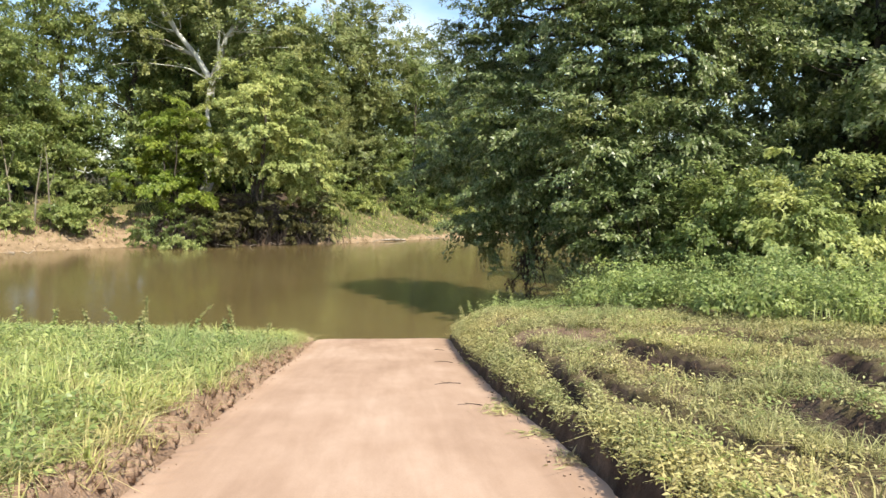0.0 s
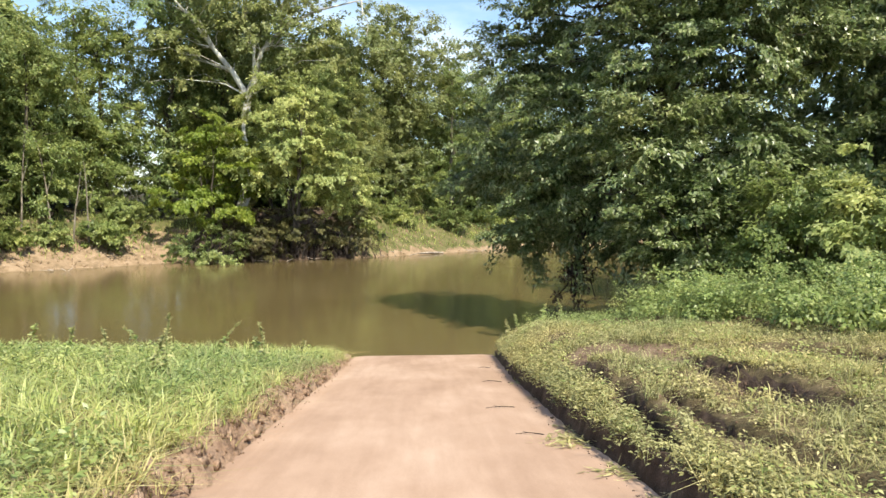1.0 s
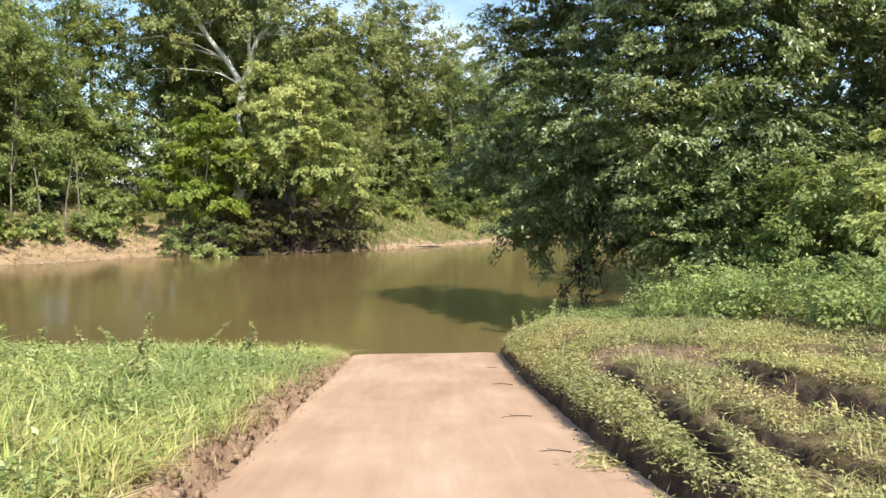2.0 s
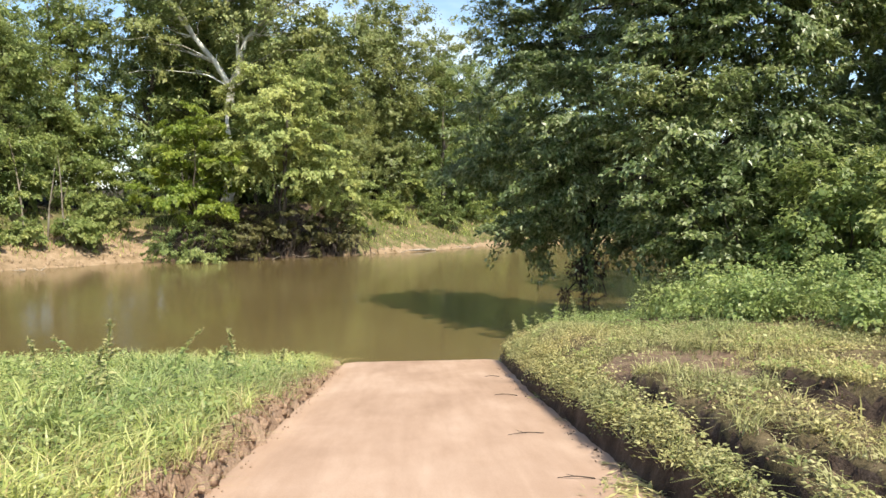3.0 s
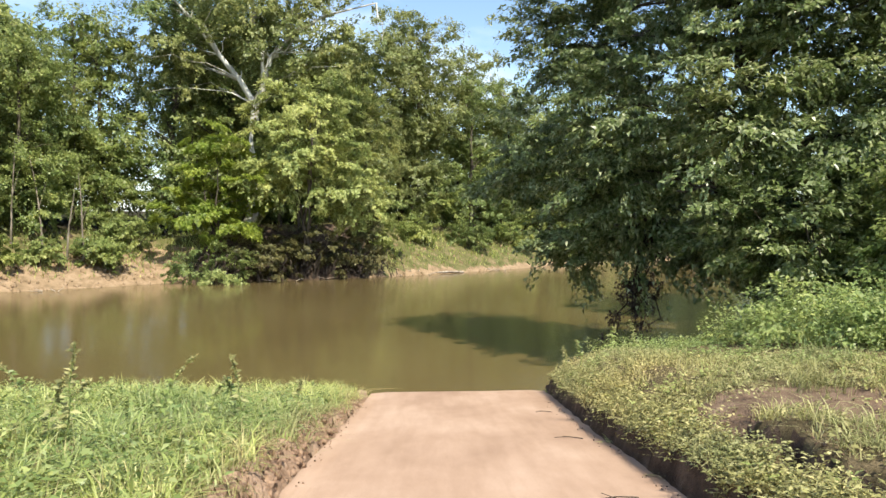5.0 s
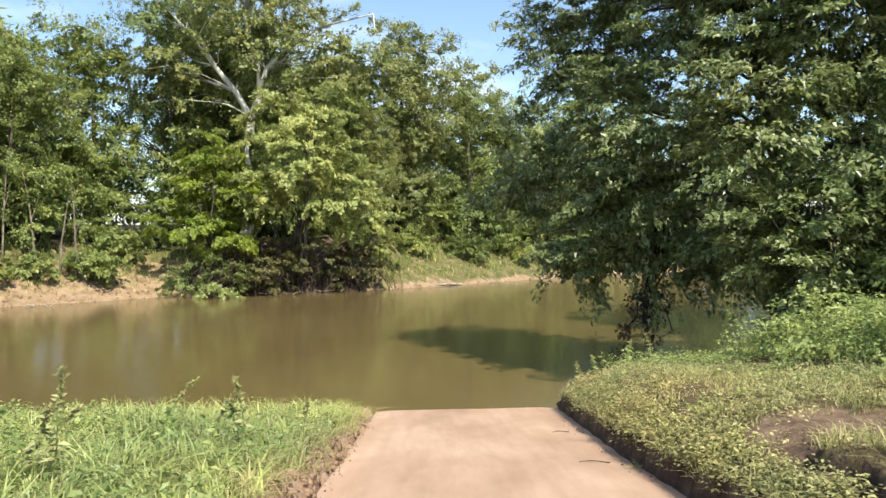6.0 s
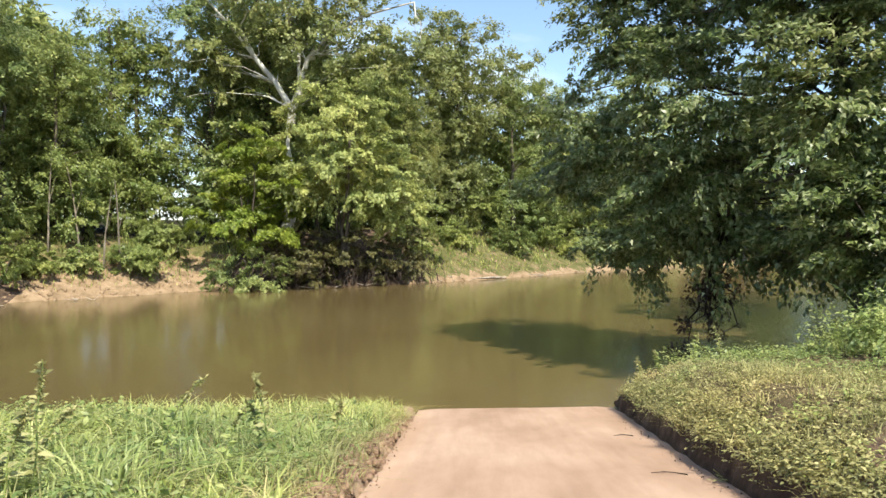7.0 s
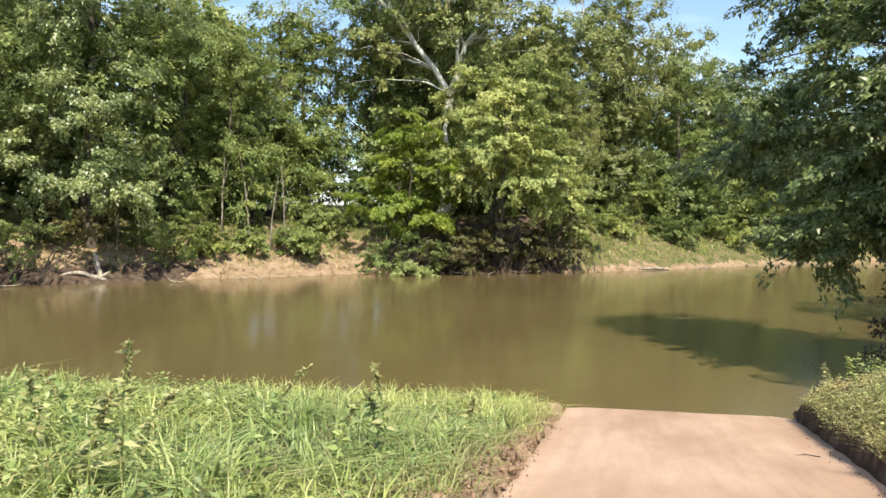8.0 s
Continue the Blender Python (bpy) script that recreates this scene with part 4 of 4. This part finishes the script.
def root_mass(x, y, r, seed):
    """Dark roots and dead stems that hang from the undercut bank into the water."""
    g = np.random.default_rng(seed)
    t = Tubes()
    for k in range(22):
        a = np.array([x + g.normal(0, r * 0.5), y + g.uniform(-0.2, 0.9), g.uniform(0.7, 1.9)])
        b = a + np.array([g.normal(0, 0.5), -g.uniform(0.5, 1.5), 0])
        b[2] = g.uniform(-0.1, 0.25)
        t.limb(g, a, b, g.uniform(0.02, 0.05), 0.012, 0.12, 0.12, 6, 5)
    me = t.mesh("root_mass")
    me.materials.append(M_ROOT_SHADE)
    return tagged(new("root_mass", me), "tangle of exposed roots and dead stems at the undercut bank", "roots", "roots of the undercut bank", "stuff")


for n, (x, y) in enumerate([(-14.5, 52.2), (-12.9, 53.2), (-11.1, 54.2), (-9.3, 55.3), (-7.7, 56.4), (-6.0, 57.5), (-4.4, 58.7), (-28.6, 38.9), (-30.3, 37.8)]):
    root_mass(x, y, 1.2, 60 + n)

# the drooping dead bough that dips into the river below the maple
rng = np.random.default_rng(77)
bough = empty("drooping_bough", 4.6, 24.6, 0.7, "dark dead bough drooping from the maple into the river", "branch")
wood = Tubes()
tips = []
for k in range(6):
    a = np.array([rng.normal(0.4, 0.25), rng.normal(0.1, 0.2), 2.9 + rng.uniform(-0.3, 0.6)])
    b = np.array([rng.normal(0, 0.28), rng.normal(0, 0.25), rng.uniform(-0.15, 0.7)])
    q = wood.limb(rng, a, b, 0.045, 0.012, -0.05, 0.12, 9, 5)
    tips.append(q[2:])
    for m in range(4):
        e = q[rng.integers(2, 9)]
        tips.append(wood.limb(rng, e, e + rng.normal(0, 0.35, 3) * np.array([1, 1, 0.6]), 0.014, 0.005, 0, 0.1, 5, 4)[2:])
part("dead_stem", wood.mesh("dead_stem"), M_ROOT_SHADE, bough)
c = np.concatenate(tips)
o = unit(rng.normal(size=(len(c), 3)))
v, f = sprays(rng, c, o, 16, 0.16, 0.09, 0.4, -0.6)
part("leaf_litter", quads("leaf_litter", v, f), M_ROOT_SHADE, bough, "dark caught leaves and flood wrack")


def tall_weed(x, y, h, lean, seed, leaf_mat=M_WEED):
    """A tall weed: a nodding stem with narrow leaves and a seed tassel."""
    g = np.random.default_rng(seed)
    z = on_land(x, y)
    top = empty("tall_weed", x, y, z, "tall nodding weed standing above the bank grass", "weed", "tall weeds on the bank crest")
    t = Tubes()
    u = np.linspace(0, 1, 9)
    pts = np.stack([lean * u ** 2.2 * h, 0.1 * lean * u * h, h * (u - 0.16 * abs(lean) * u ** 4)], 1)
    pts[:, :2] += g.normal(0, 0.006, (9, 2))
    t.add(pts, 0.007 * (1 - 0.7 * u) + 0.001, 5)
    part("stem", t.mesh("weed_stem"), M_WEED, top)
    n = 44
    k = g.uniform(0.25, 0.97, n)
    base = np.stack([np.interp(k, u, pts[:, i]) for i in range(3)], 1)
    a = g.uniform(0, 6.28, n)
    d = np.stack([np.cos(a), np.sin(a), g.uniform(-0.2, 0.7, n)], 1)
    L = g.uniform(0.05, 0.11, n) * (1.2 - 0.5 * k)
    v, f = leaf_arrays(base, d, np.array([0.5, -0.5, 0.7]) + g.normal(0, 0.3, (n, 3)), L, L * 0.42, 0.1, 0.3)
    part("foliage", quads("weed_foliage", v, f), leaf_mat, top)
    n = 90
    k = g.uniform(0.74, 1.0, n)
    base = np.stack([np.interp(k, u, pts[:, i]) for i in range(3)], 1)
    v, f = leaf_arrays(base, g.normal(0, 1, (n, 3)) + np.array([lean, 0, 0.2]), g.normal(0, 1, (n, 3)), np.full(n, 0.035), np.full(n, 0.014))
    part("seed_head", quads("weed_seed_head", v, f), M_CUT, top, "pale seed tassel")
    return top


for n, (x, y, h, lean) in enumerate([(-2.52, 13.1, 0.72, -0.2), (-3.0, 11.9, 0.8, 0.55), (-3.5, 11.3, 0.85, 0.1), (-3.72, 11.35, 0.7, -0.6), (-3.6, 11.15, 0.6, 0.3), (-2.75, 12.6, 0.5, 0.4), (-4.4, 11.7, 0.6, -0.2), (-4.9, 11.4, 0.6, 0.3),
                                     (-2.2, 14.4, 0.4, 0.2), (-2.62, 13.25, 0.5, -0.3), (-3.95, 12.1, 0.5, 0.6), (-5.6, 11.9, 0.6, 0.2), (-6.3, 11.6, 0.6, -0.4), (2.25, 19.2, 0.5, -0.3), (2.1, 20.0, 0.5, -0.2), (2.9, 19.6, 0.55, 0.2), (3.4, 19.8, 0.6, -0.25)]):
    tall_weed(x, y, h + 0.12 * (x < 0), lean * 0.7, 200 + n, M_WEED if n % 2 else M_CUT)


def clods(name, n, x0, x1, y0, y1, s0, s1, mat, seed, on_ramp, label):
    """Crumbs of earth: small lumpy eight-cornered pieces, joined as they are past counting."""
    g = np.random.default_rng(seed)
    x, y = g.uniform(x0, x1, n), g.uniform(y0, y1, n)
    z = ramp_z(y) + 0.008 * x if on_ramp else land_z(x, y)
    s = g.uniform(s0, s1, n)[:, None, None] * g.uniform(0.5, 1.2, (n, 1, 3))
    cube = np.array([[-1, -1, -1], [1, -1, -1], [1, 1, -1], [-1, 1, -1], [-0.7, -0.7, 1], [0.7, -0.7, 1], [0.7, 0.7, 1], [-0.7, 0.7, 1]], float)
    v = np.stack([x, y, z], 1)[:, None] + (cube + g.normal(0, 0.28, (n, 8, 3))) * s / 2
    faces = np.array([[0, 3, 2, 1], [4, 5, 6, 7], [0, 1, 5, 4], [1, 2, 6, 5], [2, 3, 7, 6], [3, 0, 4, 7]])
    f = (np.arange(n)[:, None, None] * 8 + faces).reshape(-1, 4)
    me = quads(name, v.reshape(-1, 3), f)
    me.materials.append(mat)
    return tagged(new(name, me), label, "soil", kind="stuff")


clods("soil_crumbs", 1500, -2.1, -1.8, 3, 19.5, 0.015, 0.09, M_SOIL, 5, False, "dry crumbling clods along the bank edge")
clods("mud_clods", 900, 1.9, 4.6, 3, 12, 0.012, 0.045, M_EARTH, 6, False, "dark clods thrown up beside wheel ruts")
clods("ramp_grit", 90, -1.8, -1.66, 3, 19, 0.006, 0.022, M_SOIL, 8, True, "grit and crumbs of mud on the concrete edge")
clods("ramp_grit", 140, 1.42, 1.6, 3, 19, 0.006, 0.025, M_MUD_SHADE, 9, True, "grit and crumbs of mud on the concrete edge")

# added dark stems stand in for small shadow marks of the overhanging grass
for x, y, a, l in ((1.36, 14.4, 0.3, 0.34), (1.2, 11.2, -0.25, 0.4), (1.26, 9.1, 0.15, 0.3), (1.4, 17.2, 0.1, 0.26)):
    z = float(ramp_z(y)) + 0.016
    stems("twig", [[(x, y, z, 0.006), (x - 0.5 * l, y + 0.5 * a * l, z - 0.06 * a * l + 0.02, 0.005), (x - l, y + a * l, z - 0.13 * a * l, 0.003)], [(x - 0.5 * l, y + 0.5 * a * l, z + 0.012, 0.004), (x - 0.72 * l, y + 0.1, z + 0.004, 0.002)]],
          M_ROOT_SHADE, "thin dark stem standing in for a grass shadow mark on the ramp", "twig", "twigs on the ramp", 5)

# weeds and straw that have fallen onto the concrete
rng = np.random.default_rng(91)
for n, (x, y, r, k) in enumerate([(1.5, 8.7, 0.16, 260), (1.68, 9.4, 0.1, 90), (1.62, 7.3, 0.1, 90), (1.7, 12.0, 0.06, 40), (1.66, 14.1, 0.06, 40), (1.68, 6.2, 0.1, 110)]):
    q = np.column_stack([x + rng.normal(0, r, k), y + rng.normal(0, r * 1.4, k), np.zeros(k)])
    q = q[q[:, 0] < 1.84]
    q[:, 2] = ramp_z(q[:, 1]) + 0.008 * q[:, 0] + rng.uniform(0.004, 0.03, len(q))
    L = rng.uniform(0.04, 0.16, len(q))
    d = rng.normal(0, 1, (len(q), 3)) * np.array([1, 1, 0.12])
    v, f = leaf_arrays(q, d, np.array([0, 0, 1.0]) + rng.normal(0, 0.2, (len(q), 3)), L, L * 0.18, 0.1, 0.0)
    me = quads("fallen_weeds", v, f)
    me.materials.append(M_CUT if n % 2 == 0 else M_STRAW)
    tagged(new("fallen_weeds", me), "wilted cut weeds lying on the concrete", "cut weeds", kind="stuff")
clods("silt_lumps", 480, -25, -17, 44.2, 53.5, 0.06, 0.26, M_SAND, 15, False, "lumps of dried silt on the far bank")
clods("silt_lumps", 380, -4.4, 10, 59.5, 74, 0.05, 0.22, M_SAND, 16, False, "lumps of tan soil on the grassy far bank")

# flood-washed twigs along the far waterline
rng = np.random.default_rng(321)
for n, (x, y) in enumerate([(-10.3, 54.0), (-7.9, 55.7), (-3.5, 59.0), (-1.6, 60.7), (4.3, 66.4), (-21.1, 45.7), (-24.2, 42.4), (-29.3, 37.7), (8.5, 70.3)]):
    runs = []
    for k in range(4):
        a = np.array([x + rng.normal(0, 0.5), y + rng.normal(0.1, 0.3), 0.0])
        a[2] = max(on_land(a[0], a[1]), 0.0) + 0.05
        d = np.array([rng.normal(0, 0.7), rng.normal(0, 0.4), rng.uniform(-0.02, 0.25)])
        runs.append([(*a, 0.03), (*(a + d * 0.5 + rng.normal(0, 0.05, 3)), 0.024), (*(a + d), 0.008)])
    stems("washed_up_twigs", runs, M_DRIFT, "grey washed-up twigs at the far waterline", "driftwood", "driftwood on the far bank", 5)["kind"] = "stuff"
